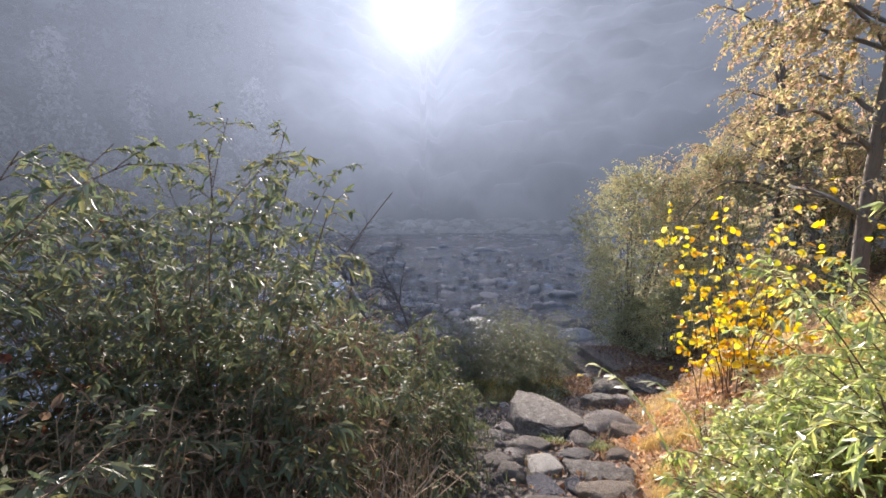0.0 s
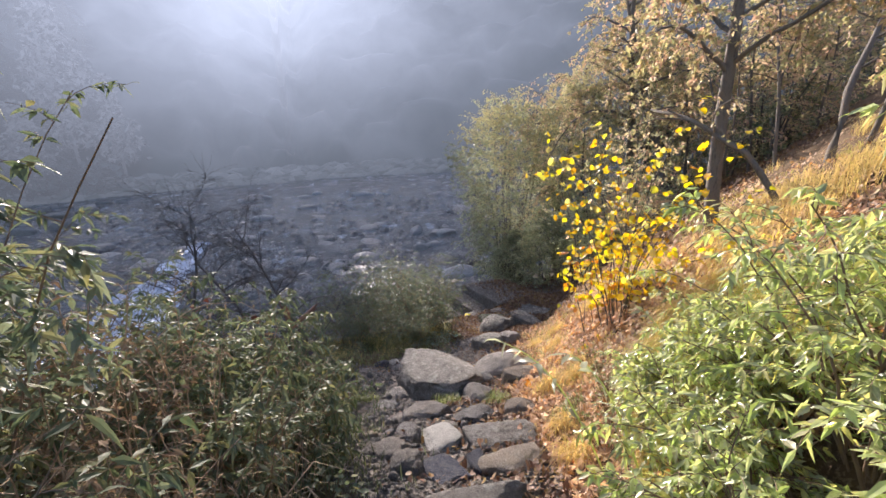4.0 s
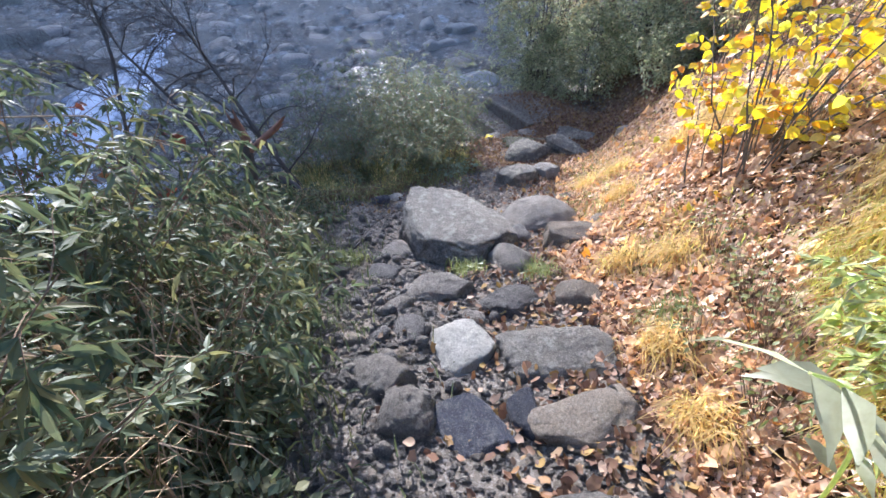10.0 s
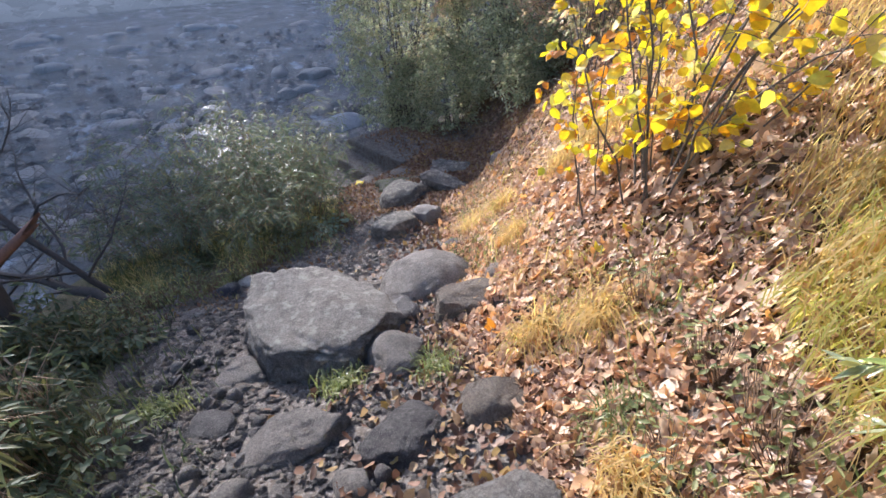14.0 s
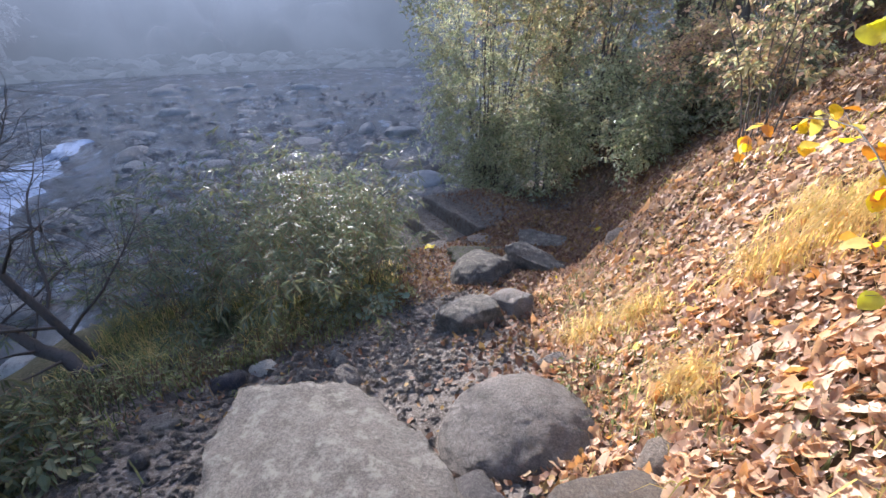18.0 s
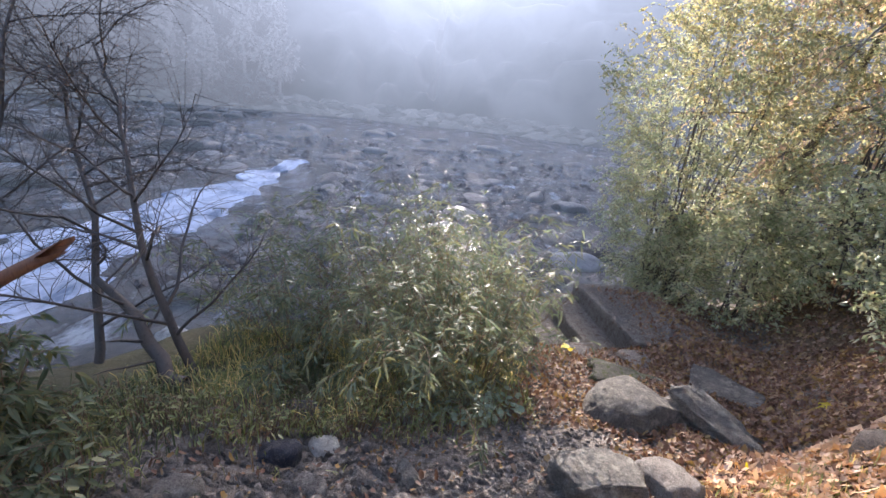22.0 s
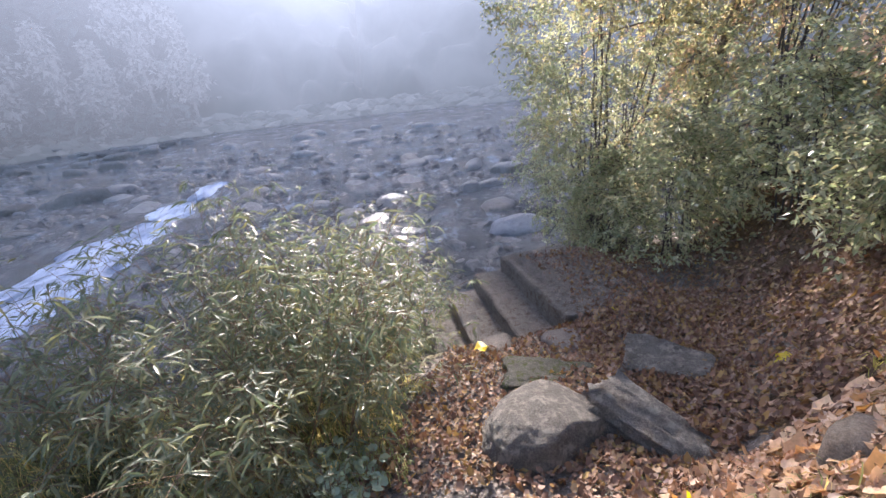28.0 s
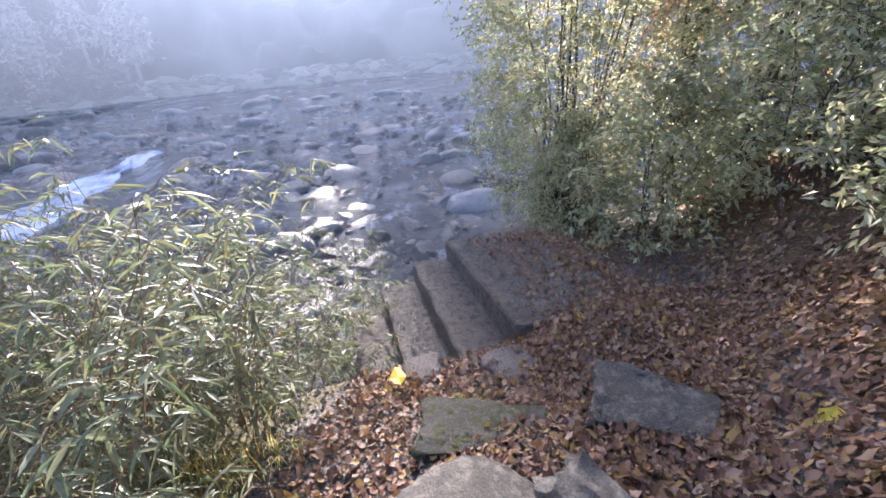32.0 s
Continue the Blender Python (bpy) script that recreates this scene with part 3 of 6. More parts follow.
def stone(x, y, w, l, top, rot, mat, seed, label, name="stepping_stone", category="stone", flat=0.5, square=2.8, sub=4, group="stones of the path", tip=(0, 0), sink=0.0, crag=0.8):
    """A path stone whose upper side stands at height top above the soil."""
    h = top * (0.62 if y < 5.6 else 0.6) + 0.1
    w, l = (w, l) if y < 5.6 else (w * 1.12, l * 1.12)
    sub = {4: 5, 5: 6}.get(sub, sub)
    x, y = laid(x, y)
    ob = new(name, rock_mesh(name, (w, l, h), seed, mat, sub, square, flat, crag))
    ob.matrix_world = pose(x, y, gz(x, y) - 0.1 - sink, tip[0], tip[1], rot)
    return tagged(ob, label, category, group)


GREY = "grey granite boulder set into the gravel path"
stone(1.34, 5.16, 0.86, 1.22, 0.5, 10, M_STONE_T, 1, "large flat-topped grey boulder with pale lichen in the path", flat=0.75, sub=5, tip=(-3, 5), square=2.9, crag=0.95)
stone(2.2, 5.22, 0.78, 0.72, 0.36, -10, M_STONE, 2, "rounded pale grey boulder beside the leafy bank", flat=0.1, sub=5, square=2.1, crag=0.35)
stone(1.78, 4.93, 0.38, 0.3, 0.2, 5, M_STONE_B, 3, "small dark grey stone between two boulders")
stone(1.62, 4.56, 0.4, 0.36, 0.16, 30, M_STONE, 4, GREY, square=2.3)
stone(2.22, 4.68, 0.56, 0.3, 0.17, -8, M_STONE_P, 5, "flat brownish stone at the foot of the leafy bank", flat=0.8, tip=(0, 5))
stone(1.00, 4.30, 0.62, 0.3, 0.13, -6, M_STONE, 6, "long low grey stone lying across the path", flat=0.5, square=3.2)
stone(1.43, 4.02, 0.46, 0.33, 0.16, 8, M_STONE_B, 7, "rounded bluish grey stone in the path", square=2.3)
stone(1.83, 3.92, 0.4, 0.28, 0.15, -15, M_STONE_P, 8, "pale tan stone with damp leaves against it", square=2.5)
stone(1.00, 3.66, 0.4, 0.4, 0.14, 12, M_STONE_W, 9, "white quartz block with dark veins in the path", flat=0.7, square=3.4)
stone(1.46, 3.50, 0.62, 0.42, 0.16, -12, M_STONE_L, 10, "broad worn grey stone with an oak leaf on it", flat=0.7, square=3.0, sub=5)
stone(1.16, 3.95, 0.17, 0.23, 0.08, 0, M_STONE, 11, GREY, sub=3)
stone(0.62, 3.50, 0.3, 0.28, 0.17, 25, M_STONE, 12, "round grey cobble at the edge of the weeds", square=2.2)
stone(0.68, 3.28, 0.25, 0.26, 0.17, -20, M_STONE, 13, "round grey cobble at the edge of the weeds", square=2.2)
stone(0.92, 3.18, 0.36, 0.34, 0.1, 4, M_SLATE, 14, "wet blue-black slate slab in the path", flat=0.9, square=4)
stone(1.15, 3.19, 0.14, 0.24, 0.1, -4, M_SLATE, 15, "wet blue-black slate slab in the path", flat=0.9, square=4, sub=3)
stone(1.36, 3.10, 0.46, 0.28, 0.13, 3, M_STONE_P, 16, "flat pale stone step beside dry grass", flat=0.8, square=3.4)
stone(0.5, 3.8, 0.14, 0.13, 0.07, 0, M_STONE_P, 17, "small pinkish cobble in the gravel", sub=3)
stone(0.62, 3.84, 0.16, 0.13, 0.06, 40, M_STONE_B, 18, "small dark cobble in the gravel", sub=3)
stone(0.95, 2.74, 0.74, 0.34, 0.14, 2, M_STONE_L, 19, "wide worn grey stone step", flat=0.7, square=3.2)
stone(0.55, 2.2, 0.6, 0.36, 0.1, 12, M_STONE, 20, "wide worn grey stone step", flat=0.8, square=3.2)
stone(0.5, 1.5, 0.66, 0.38, 0.1, -8, M_STONE, 21, "wide worn grey stone step", flat=0.8, square=3.2)
stone(0.35, 0.7, 0.62, 0.38, 0.1, 5, M_STONE_L, 22, "wide worn grey stone step", flat=0.8, square=3.2)
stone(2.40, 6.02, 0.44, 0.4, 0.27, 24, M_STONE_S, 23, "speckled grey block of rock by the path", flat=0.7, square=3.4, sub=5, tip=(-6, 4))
stone(2.73, 6.04, 0.25, 0.4, 0.24, 15, M_STONE, 24, "smooth grey stone leaning on a block of rock", square=2.6, tip=(-8, 10))
stone(2.6, 5.5, 0.27, 0.19, 0.09, -20, M_STONE, 25, "small flat grey stone among fallen leaves", flat=0.8, sub=3)
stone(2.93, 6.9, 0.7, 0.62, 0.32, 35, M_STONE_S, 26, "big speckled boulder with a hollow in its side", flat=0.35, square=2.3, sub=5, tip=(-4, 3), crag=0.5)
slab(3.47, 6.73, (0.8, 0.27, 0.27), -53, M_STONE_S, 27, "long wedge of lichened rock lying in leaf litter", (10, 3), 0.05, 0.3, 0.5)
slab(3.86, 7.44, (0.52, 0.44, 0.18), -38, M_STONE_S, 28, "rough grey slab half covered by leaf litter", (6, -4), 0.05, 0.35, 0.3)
stone(3.40, 7.95, 0.38, 0.36, 0.08, 10, M_STONE, 29, "flat grey slab beside the concrete steps", flat=0.9, square=3.6)
stone(2.86, 8.12, 0.32, 0.26, 0.09, 0, M_STONE, 30, "flat grey slab beside the concrete steps", flat=0.9, square=3.6)
slab(3.1, 7.5, (0.62, 0.34, 0.13), -6, M_STONE_G, 31, "low mossy slab behind a boulder", (0, 0), 0.05, 0.25, 0.2)
stone(3.72, 6.2, 0.28, 0.2, 0.12, 20, M_STONE_P, 32, "pale tan stone in sunlit leaves", square=2.6, sub=3)
stone(0.76, 6.35, 0.29, 0.22, 0.1, 10, M_STONE_B, 33, "dark rock in grass at the bank's edge", sub=3)
stone(1.00, 6.1, 0.2, 0.18, 0.08, 0, M_STONE_W, 34, "small pale stone in the gravel", sub=3)
stone(1.5, 5.77, 0.14, 0.24, 0.14, 8, M_STONE, 35, "upright narrow grey stone in the gravel", sub=3)
stone(2.46, 4.8, 0.18, 0.16, 0.11, 0, M_STONE_P, 36, "small pale stone under fallen leaves", sub=3)
stone(2.05, 3.95, 0.12, 0.12, 0.09, 0, M_STONE_W, 37, "small white stone on the bank", sub=3)
stone(0.87, 4.98, 0.32, 0.3, 0.07, 30, M_STONE, 38, "low grey stone sunk in gravel", flat=0.8, sub=3)
stone(0.72, 4.6, 0.26, 0.2, 0.06, -30, M_STONE_B, 39, "low grey stone sunk in gravel", flat=0.8, sub=3)
stone(0.75, 4.1, 0.22, 0.17, 0.07, 10, M_STONE, 40, "low grey stone sunk in gravel", flat=0.8, sub=3)
stone(0.78, 3.85, 0.24, 0.2, 0.07, 60, M_STONE_B, 41, "low grey stone sunk in gravel", flat=0.8, sub=3)

rng = np.random.default_rng(7)
COBBLES = [rock_mesh("cobble", (1, rng.uniform(0.7, 1), 0.62), 60 + i, m, 2, 2.3, 0.2) for i, m in enumerate((M_STONE, M_STONE_B, M_PEBBLE, M_STONE, M_PEBBLE))]
for i in range(80):
    y = rng.uniform(2.7, 6.6)
    x = np.interp(y, (2.7, 4, 5.5, 6.6), (0.35, 0.4, 0.25, 0.5)) + abs(rng.normal(0, 0.42))
    s = rng.uniform(0.04, 0.09)
    x, y = laid(x, y)
    c = new("cobble", COBBLES[i % 5])
    c.matrix_world = pose(x, y, gz(x, y) + s * 0.12, 0, 0, rng.uniform(0, 360)) @ Matrix.Diagonal((s, s, s, 1))
    tagged(c, "small rounded cobble bedded in the gravel path", "cobble", "cobbles of the path")


def pebbles(n, pick, size, seed, mats, tall=0.5, lie=None):
    """Many small angular stones in one mesh."""
    r = np.random.default_rng(seed)
    x, y = pick(r, n)
    n = len(x)
    s = size[0] * (size[1] / size[0]) ** r.random(n) ** 1.6
    base = np.array([(1, 0, 0), (0.35, 0.9, 0), (-0.75, 0.6, 0), (-0.8, -0.55, 0), (0.3, -0.9, 0), (0.45, 0.1, 1), (-0.35, 0.25, 0.9), (-0.1, -0.45, 0.95)])
    tri = np.array([(0, 1, 5), (1, 6, 5), (1, 2, 6), (2, 3, 6), (3, 7, 6), (3, 4, 7), (4, 0, 7), (0, 5, 7), (5, 6, 7)])
    v = base[None] * (1 + 0.3 * r.standard_normal((n, 8, 3)).clip(-1, 1))
    v[:, :5, 2] = -0.5
    v[:, :, 2] *= tall
    a = r.uniform(0, 6.283, n)
    c, d = np.cos(a)[:, None], np.sin(a)[:, None]
    vx, vy = v[:, :, 0] * c - v[:, :, 1] * d, v[:, :, 0] * d + v[:, :, 1] * c
    x, y = (x, y) if lie else laid(x, y)
    z = (lie or ground)(x, y)
    out = np.stack([vx * s[:, None] + x[:, None], vy * s[:, None] + y[:, None], v[:, :, 2] * s[:, None] + z[:, None] + 0.1 * s[:, None]], -1)
    tris = (tri[None] + 8 * np.arange(n)[:, None, None]).reshape(-1, 3)
    return mesh_np("pebbles", out.reshape(-1, 3), tris, mats, np.repeat(r.integers(0, len(mats), n), 9))


def on_path(r, n):
    y = r.uniform(2.0, 7.4, n)
    lo, hi = np.interp(y, (2, 4, 5.5, 6.4, 7.4), (0.2, 0.3, 0.2, 0.5, 2.0)), np.interp(y, TOE_Y, TOE_X) + 0.05
    return lo + (hi - lo) * r.random(n) ** 1.3, y


tagged(new("gravel", pebbles(3500, lambda r, n: (r.uniform(2.0, 3.3, n), r.uniform(7.0, 8.3, n)), (0.005, 0.02), 4, [M_PEBBLE, M_STONE, M_STONE_B])), "fine grey gravel by the steps", "gravel", kind="stuff")
def scrub_front(r, n):
    x, y = r.uniform(0.5, 2.3, n), r.uniform(5.75, 6.75, n)
    keep = (y - 5.95 < 0.45 * (x - 0.3)) & (y - 5.2 > 0.28 * x)
    return on_plan(x[keep], y[keep])


tagged(new("gravel", pebbles(1500, scrub_front, (0.012, 0.05), 6, [M_STONE, M_STONE_P, M_STONE_T, M_STONE_T, M_PEBBLE], 0.45)), "coarse grey gravel before the willow scrub", "gravel", kind="stuff")
for i, (x, y, w, l, top, rot, mat, what) in enumerate(((0.84, 6.41, 0.24, 0.15, 0.14, 10, M_SLATE, "dark blue-grey stone half hidden in weeds"), (1.02, 6.7, 0.12, 0.1, 0.08, 20, M_STONE_P, "small yellowish stone in the grass"),
                                                       (0.6, 6.0, 0.2, 0.15, 0.08, 30, M_STONE_T, "flat grey stone in coarse gravel"), (1.08, 6.24, 0.19, 0.13, 0.1, -15, M_STONE_T, "flat grey stone in coarse gravel"),
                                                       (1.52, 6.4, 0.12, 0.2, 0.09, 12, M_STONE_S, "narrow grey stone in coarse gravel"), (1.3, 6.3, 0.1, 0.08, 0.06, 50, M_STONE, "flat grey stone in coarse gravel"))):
    plan_x, plan_y = on_plan(np.array(x), np.array(y))
    stone(float(plan_x), float(plan_y), w, l, top, rot, mat, 120 + i, what, sub=3, flat=0.6, square=3.0)


def river_side(r, n):
    y = r.uniform(3.2, 6.5, n)
    return np.interp(y, (3.2, 5, 6.5), (0.2, 0.25, 0.7)) + 0.75 * r.random(n), y


tagged(new("gravel", pebbles(900, river_side, (0.016, 0.055), 5, [M_STONE, M_STONE_P, M_STONE, M_STONE_L, M_PEBBLE], 0.4)), "coarse flat grey chippings at the river side of the path", "gravel", kind="stuff")
tagged(new("gravel", pebbles(21000, on_path, (0.006, 0.03), 3, [M_PEBBLE, M_STONE, M_STONE_B, M_STONE, M_STONE_P])), "loose grey gravel between the stones of the path", "gravel", kind="stuff")


# rocks that break the river's surface
ROCKS = [rock_mesh("river_rock", (1, rng.uniform(0.65, 1), 0.55), 80 + i, M_RIVER_ROCK, 3, 2.4, 0.2) for i in range(6)]
count = 0
while count < 240:
    y = 11 + 30 * rng.random() ** 1.2
    x = rng.uniform(-0.55, 0.6) * y + 2.5
    if off_shore(np.array(x), np.array(y)) < 1.0 or (-7.2 < x < -4 and y < 22):
        continue
    s = min(0.25 + rng.random() ** 2.2 * 2.6, 0.35 + 0.055 * y)
    rk = new("river_rock", ROCKS[count % 6])
    rk.matrix_world = pose(x, y, WATER - 0.16 * s, rng.uniform(-12, 12), rng.uniform(-12, 12), rng.uniform(0, 360)) @ Matrix.Diagonal((s, s * rng.uniform(0.6, 1.0), s * rng.uniform(0.3, 0.65), 1))
    tagged(rk, "wet grey rock breaking the river's surface", "rock", "rocks in the river")
    count += 1


LEDGES = [rock_mesh("rock_ledge", (1, 0.6, 0.3), 180 + i, M_STONE_L, 4, 2.8, 0.6) for i in range(4)]
for i in range(46):
    y = 15 + 30 * rng.random()
    x = -9 - (y - 15) * 0.25 - 14 * rng.random()
    s = rng.uniform(0.9, 2.4)
    rk = new("rock_ledge", LEDGES[i % 4])
    rk.matrix_world = pose(x, y, WATER - 0.1 * s, rng.uniform(-5, 5), rng.uniform(-5, 5), rng.uniform(-25, 25)) @ Matrix.Diagonal((s, s * rng.uniform(0.7, 1.0), s * rng.uniform(0.7, 1.1), 1))
    tagged(rk, "pale flat rock ledge lying in the river", "rock", "rock ledges beyond the rapids")


def in_river(r, n):
    y = 11 + 22 * r.random(n) ** 1.3
    x = r.uniform(-0.75, 0.75, n) * y + 2
    keep = (off_shore(x, y) > 1.2) & ~((x > -8) & (x < -3.8) & (y < 22))
    return x[keep], y[keep]


tagged(new("river_stones", pebbles(4500, in_river, (0.07, 0.3), 5, [M_RIVER_ROCK, M_STONE_B, M_RIVER_ROCK], 0.32, lambda x, y: np.full(len(x), WATER - 0.02))), "wet stones strewn through the shallow river", "stones", kind="stuff")


def boulder(x, y, w, l, h, rot, mat, seed, label, z=None):
    ob = new("boulder", rock_mesh("boulder", (w, l, h), seed, mat, 5, 2.3, 0.2, 0.6))
    x, y = laid(x, y)
    ob.matrix_world = pose(x, y, WATER - 0.1 if z is None else z, 0, 0, rot)
    return tagged(ob, label, "boulder", "boulders at the water's edge")


boulder(4.35, 13.75, 1.5, 0.9, 0.42, 8, M_BLUE_ROCK, 91, "smooth boulder at the water's edge, coloured pale blue for reflected sky")
boulder(5.15, 14.75, 0.9, 0.7, 0.35, -10, M_STONE_B, 92, "dark rounded boulder at the water's edge")
boulder(3.85, 17.9, 0.8, 0.6, 0.42, 30, M_RIVER_ROCK, 93, "round grey boulder standing in the shallows")
boulder(5.6, 20.5, 1.5, 0.8, 0.4, 0, M_RIVER_ROCK, 94, "low wide rock in the shallows")
boulder(-2.6, 10.2, 0.9, 0.7, 0.4, 20, M_RIVER_ROCK, 95, "pale rock in the river near the bank")
boulder(-1.9, 8.9, 0.6, 0.5, 0.4, -20, M_STONE_W, 96, "pale rock in the river near the bank")


# ---- concrete steps to the water ----
def block_mesh(name, w, l, h, seed, mat):
    """A worn concrete block: gritty faces, chipped arrises."""
    bm = bmesh.new()
    bmesh.ops.create_cube(bm, size=1)
    bmesh.ops.scale(bm, vec=(w, l, h), verts=bm.verts)
    bmesh.ops.bevel(bm, geom=bm.edges[:], offset=0.014, segments=2, affect="EDGES")
    bmesh.ops.subdivide_edges(bm, edges=[e for e in bm.edges if e.calc_length() > 0.1], cuts=15, use_grid_fill=True)
    for v in bm.verts:
        edge = sum(1 for c, s in zip(v.co, (w, l, h)) if abs(c) > s / 2 - 0.016)
        v.co += Vector([noise.noise(v.co * 6 + Vector((seed * 5.3, k * 9, 0))) for k in range(3)]) * (0.02 if edge > 1 else 0.006)
        v.co += Vector([noise.noise(v.co * 25 + Vector((seed * 5.3, k * 9, 3))) for k in range(3)]) * (0.012 if edge > 1 else 0.004)
    me = bpy.data.meshes.new(name)
    for f in bm.faces:
        f.smooth = True
    bm.to_mesh(me)
    bm.free()
    me.materials.append(mat)
    me.set_sharp_from_angle(angle=radians(38))
    return me


steps = tagged(new("concrete_steps"), "worn concrete steps going down to the river", "steps")
steps.matrix_world = BEND @ pose(3.4, 9.1, -2.4)
for i, (edge, deep, top) in enumerate(((3.38, 0.86, -2.34), (3.02, 0.42, -2.56), (2.67, 0.42, -2.77), (2.32, 0.42, -2.97))):
    b = part("step" if i else "landing", block_mesh("step", deep, 1.7 - 0.08 * i, 0.5, i, M_STEP), steps)
    b.matrix_parent_inverse = steps.matrix_world.inverted()
    b.matrix_world = BEND @ pose(edge, 9.15, top - 0.25, -4 if not i else -2, 0, 9) @ pose(deep / 2, 0, 0)


def landing_top(x, y):
    return -2.33 - 0.07 * (y - 9.15)


def on_landing(r, n):
    u, y = r.random(n), r.uniform(8.35, 9.95, n)
    return 3.46 - 0.16 * (y - 9.15) + 0.9 * u, y


def on_treads(r, n):
    k, y = r.integers(0, 2, n), r.uniform(8.45, 9.85, n)
    return np.array([3.08, 2.73])[k] - 0.16 * (y - 9.15) + 0.27 * r.random(n), y


def treads_top(x, y):
    return np.where(x + 0.16 * (y - 9.15) > 3.02, -2.56, -2.77) - 0.035 * (y - 9.15) + 0.005


grit = new("grit", pebbles(3000, on_landing, (0.003, 0.011), 8, [M_STONE, M_STONE, M_STONE_P, M_STEP], 0.6, landing_top))
grit.matrix_world = BEND
tagged(grit, "grit and small stones strewn on the landing", "gravel", kind="stuff")
grit = new("grit", pebbles(1200, on_treads, (0.003, 0.01), 9, [M_STONE, M_STEP, M_STONE_P], 0.6, treads_top))
grit.matrix_world = BEND
tagged(grit, "grit strewn on the concrete treads", "gravel", kind="stuff")


# ---- plants ----
def tube(pts, r0, r1, sides=5):
    pts = np.asarray(pts, float)
    n = len(pts)
    d = unit(np.gradient(pts, axis=0))
    ref = np.where(np.abs(d[:, 2:3]) > 0.9, np.array([[1.0, 0, 0]]), np.array([[0, 0, 1.0]]))
    a = unit(np.cross(d, ref))
    b = np.cross(d, a)
    ang = np.arange(sides) * 2 * math.pi / sides
    r = np.linspace(r0, r1, n)[:, None, None]
    v = (pts[:, None] + r * (np.cos(ang)[None, :, None] * a[:, None] + np.sin(ang)[None, :, None] * b[:, None])).reshape(-1, 3)
    i, j = np.meshgrid(np.arange(n - 1), np.arange(sides), indexing="ij")
    p, q = (i * sides + j).ravel(), (i * sides + (j + 1) % sides).ravel()
    tris = np.concatenate([np.stack([p, q, q + sides], 1), np.stack([p, q + sides, p + sides], 1)])
    return v, tris


def joined(pieces):
    vs, ts, k = [], [], 0
    for v, t in pieces:
        vs.append(v)
        ts.append(t + k)
        k += len(v)
    return np.concatenate(vs), np.concatenate(ts)


def grow(r, base, way, length, segs=8, wobble=0.15, droop=0.0, lift=0.0):
    """A line that wanders on its way, bending down by droop or up by lift."""
    p, d, out = np.array(base, float), unit(np.array(way, float)), []
    out.append(p.copy())
    for k in range(segs):
        d = unit(d + wobble * r.standard_normal(3) + np.array([0, 0, lift - droop * (k + 1) / segs]))
        p = p + d * length / segs
        out.append(p.copy())
    return np.array(out)


def leaves(r, p, d, length, width, droop=0.3, full=0.35, fine=True, turn=0.6):
    """Folded, drooping leaves at the points p along the ways d: arrays of vertices and triangles."""
    n = len(p)
    d = unit(d)
    L = length * r.uniform(0.55, 1.15, n)[:, None]
    W = width * r.uniform(0.6, 1.15, n)[:, None]
    side = unit(np.cross(d, np.array([0, 0, 1.0]) + turn * r.standard_normal((n, 3))))
    up = np.cross(side, d)
    fall = np.array([0, 0, -1.0]) * L * droop * r.uniform(0.3, 1.4, n)[:, None]
    k1, k2 = (0.24, 0.74) if full > 0.8 else (0.38, 0.72)
    c1, c2 = p + d * L * k1 + fall * 0.15 - up * W * 0.12, p + d * L * k2 + fall * 0.5 - up * W * 0.1
    tip = p + d * L * 0.97 + fall
    if fine:
        w2 = W * (0.5 - 0.5 * (1 - full) * 0.7)
        v = np.stack([p, c1 - side * W / 2, c1 - up * W * 0.12, c1 + side * W / 2, c2 - side * w2, c2 - up * W * 0.1, c2 + side * w2, tip], 1)
        t = np.array([(0, 2, 1), (0, 3, 2), (1, 2, 5), (1, 5, 4), (2, 3, 6), (2, 6, 5), (4, 5, 7), (5, 6, 7)])
    else:
        v = np.stack([p, c1 - side * W / 2, c1 - up * W * 0.15, c1 + side * W / 2, tip], 1)
        t = np.array([(0, 2, 1), (0, 3, 2), (1, 2, 4), (2, 3, 4)])
    return v.reshape(-1, 3), (t[None] + v.shape[1] * np.arange(n)[:, None, None]).reshape(-1, 3)


def round_leaves(r, p, d, length, width, droop=0.3):
    """Rounded, pointed leaves with a fold along the middle and wavy edges."""
    n = len(p)
    d = unit(d + np.array([0, 0, -droop]))
    L, W = length * r.uniform(0.55, 1.15, n)[:, None], width * r.uniform(0.7, 1.1, n)[:, None]
    side = unit(np.cross(d, np.array([0, 0, 1.0]) + 0.7 * r.standard_normal((n, 3))))
    up = np.cross(side, d)
    rows = ((0.0, 0.06, 0), (0.05, 0.3, 0), (0.25, 0.5, 1), (0.5, 0.5, 1), (0.75, 0.36, 1), (0.9, 0.16, 0))
    v, fold = [], r.uniform(0.05, 0.3, n)[:, None]
    for u, w, wave in rows:
        bend = -up * L * 0.25 * r.uniform(0.2, 1.2, n)[:, None] * u * u
        c = p + d * L * u + bend
        e = 0.05 * wave * r.standard_normal((n, 1)) * W
        v += [c - side * W * w + up * (W * w * fold + e), c, c + side * W * w + up * (W * w * fold - e)]
    v.append(p + d * L * 1.02 - up * L * 0.2)
    v = np.stack(v, 1)
    t = []
    for k in range(5):
        a, b = 3 * k, 3 * k + 3
        t += [(a, a + 1, b + 1), (a, b + 1, b), (a + 1, a + 2, b + 2), (a + 1, b + 2, b + 1)]
    t += [(15, 16, 18), (16, 17, 18)]
    return v.reshape(-1, 3), (np.array(t)[None] + 19 * np.arange(n)[:, None, None]).reshape(-1, 3)


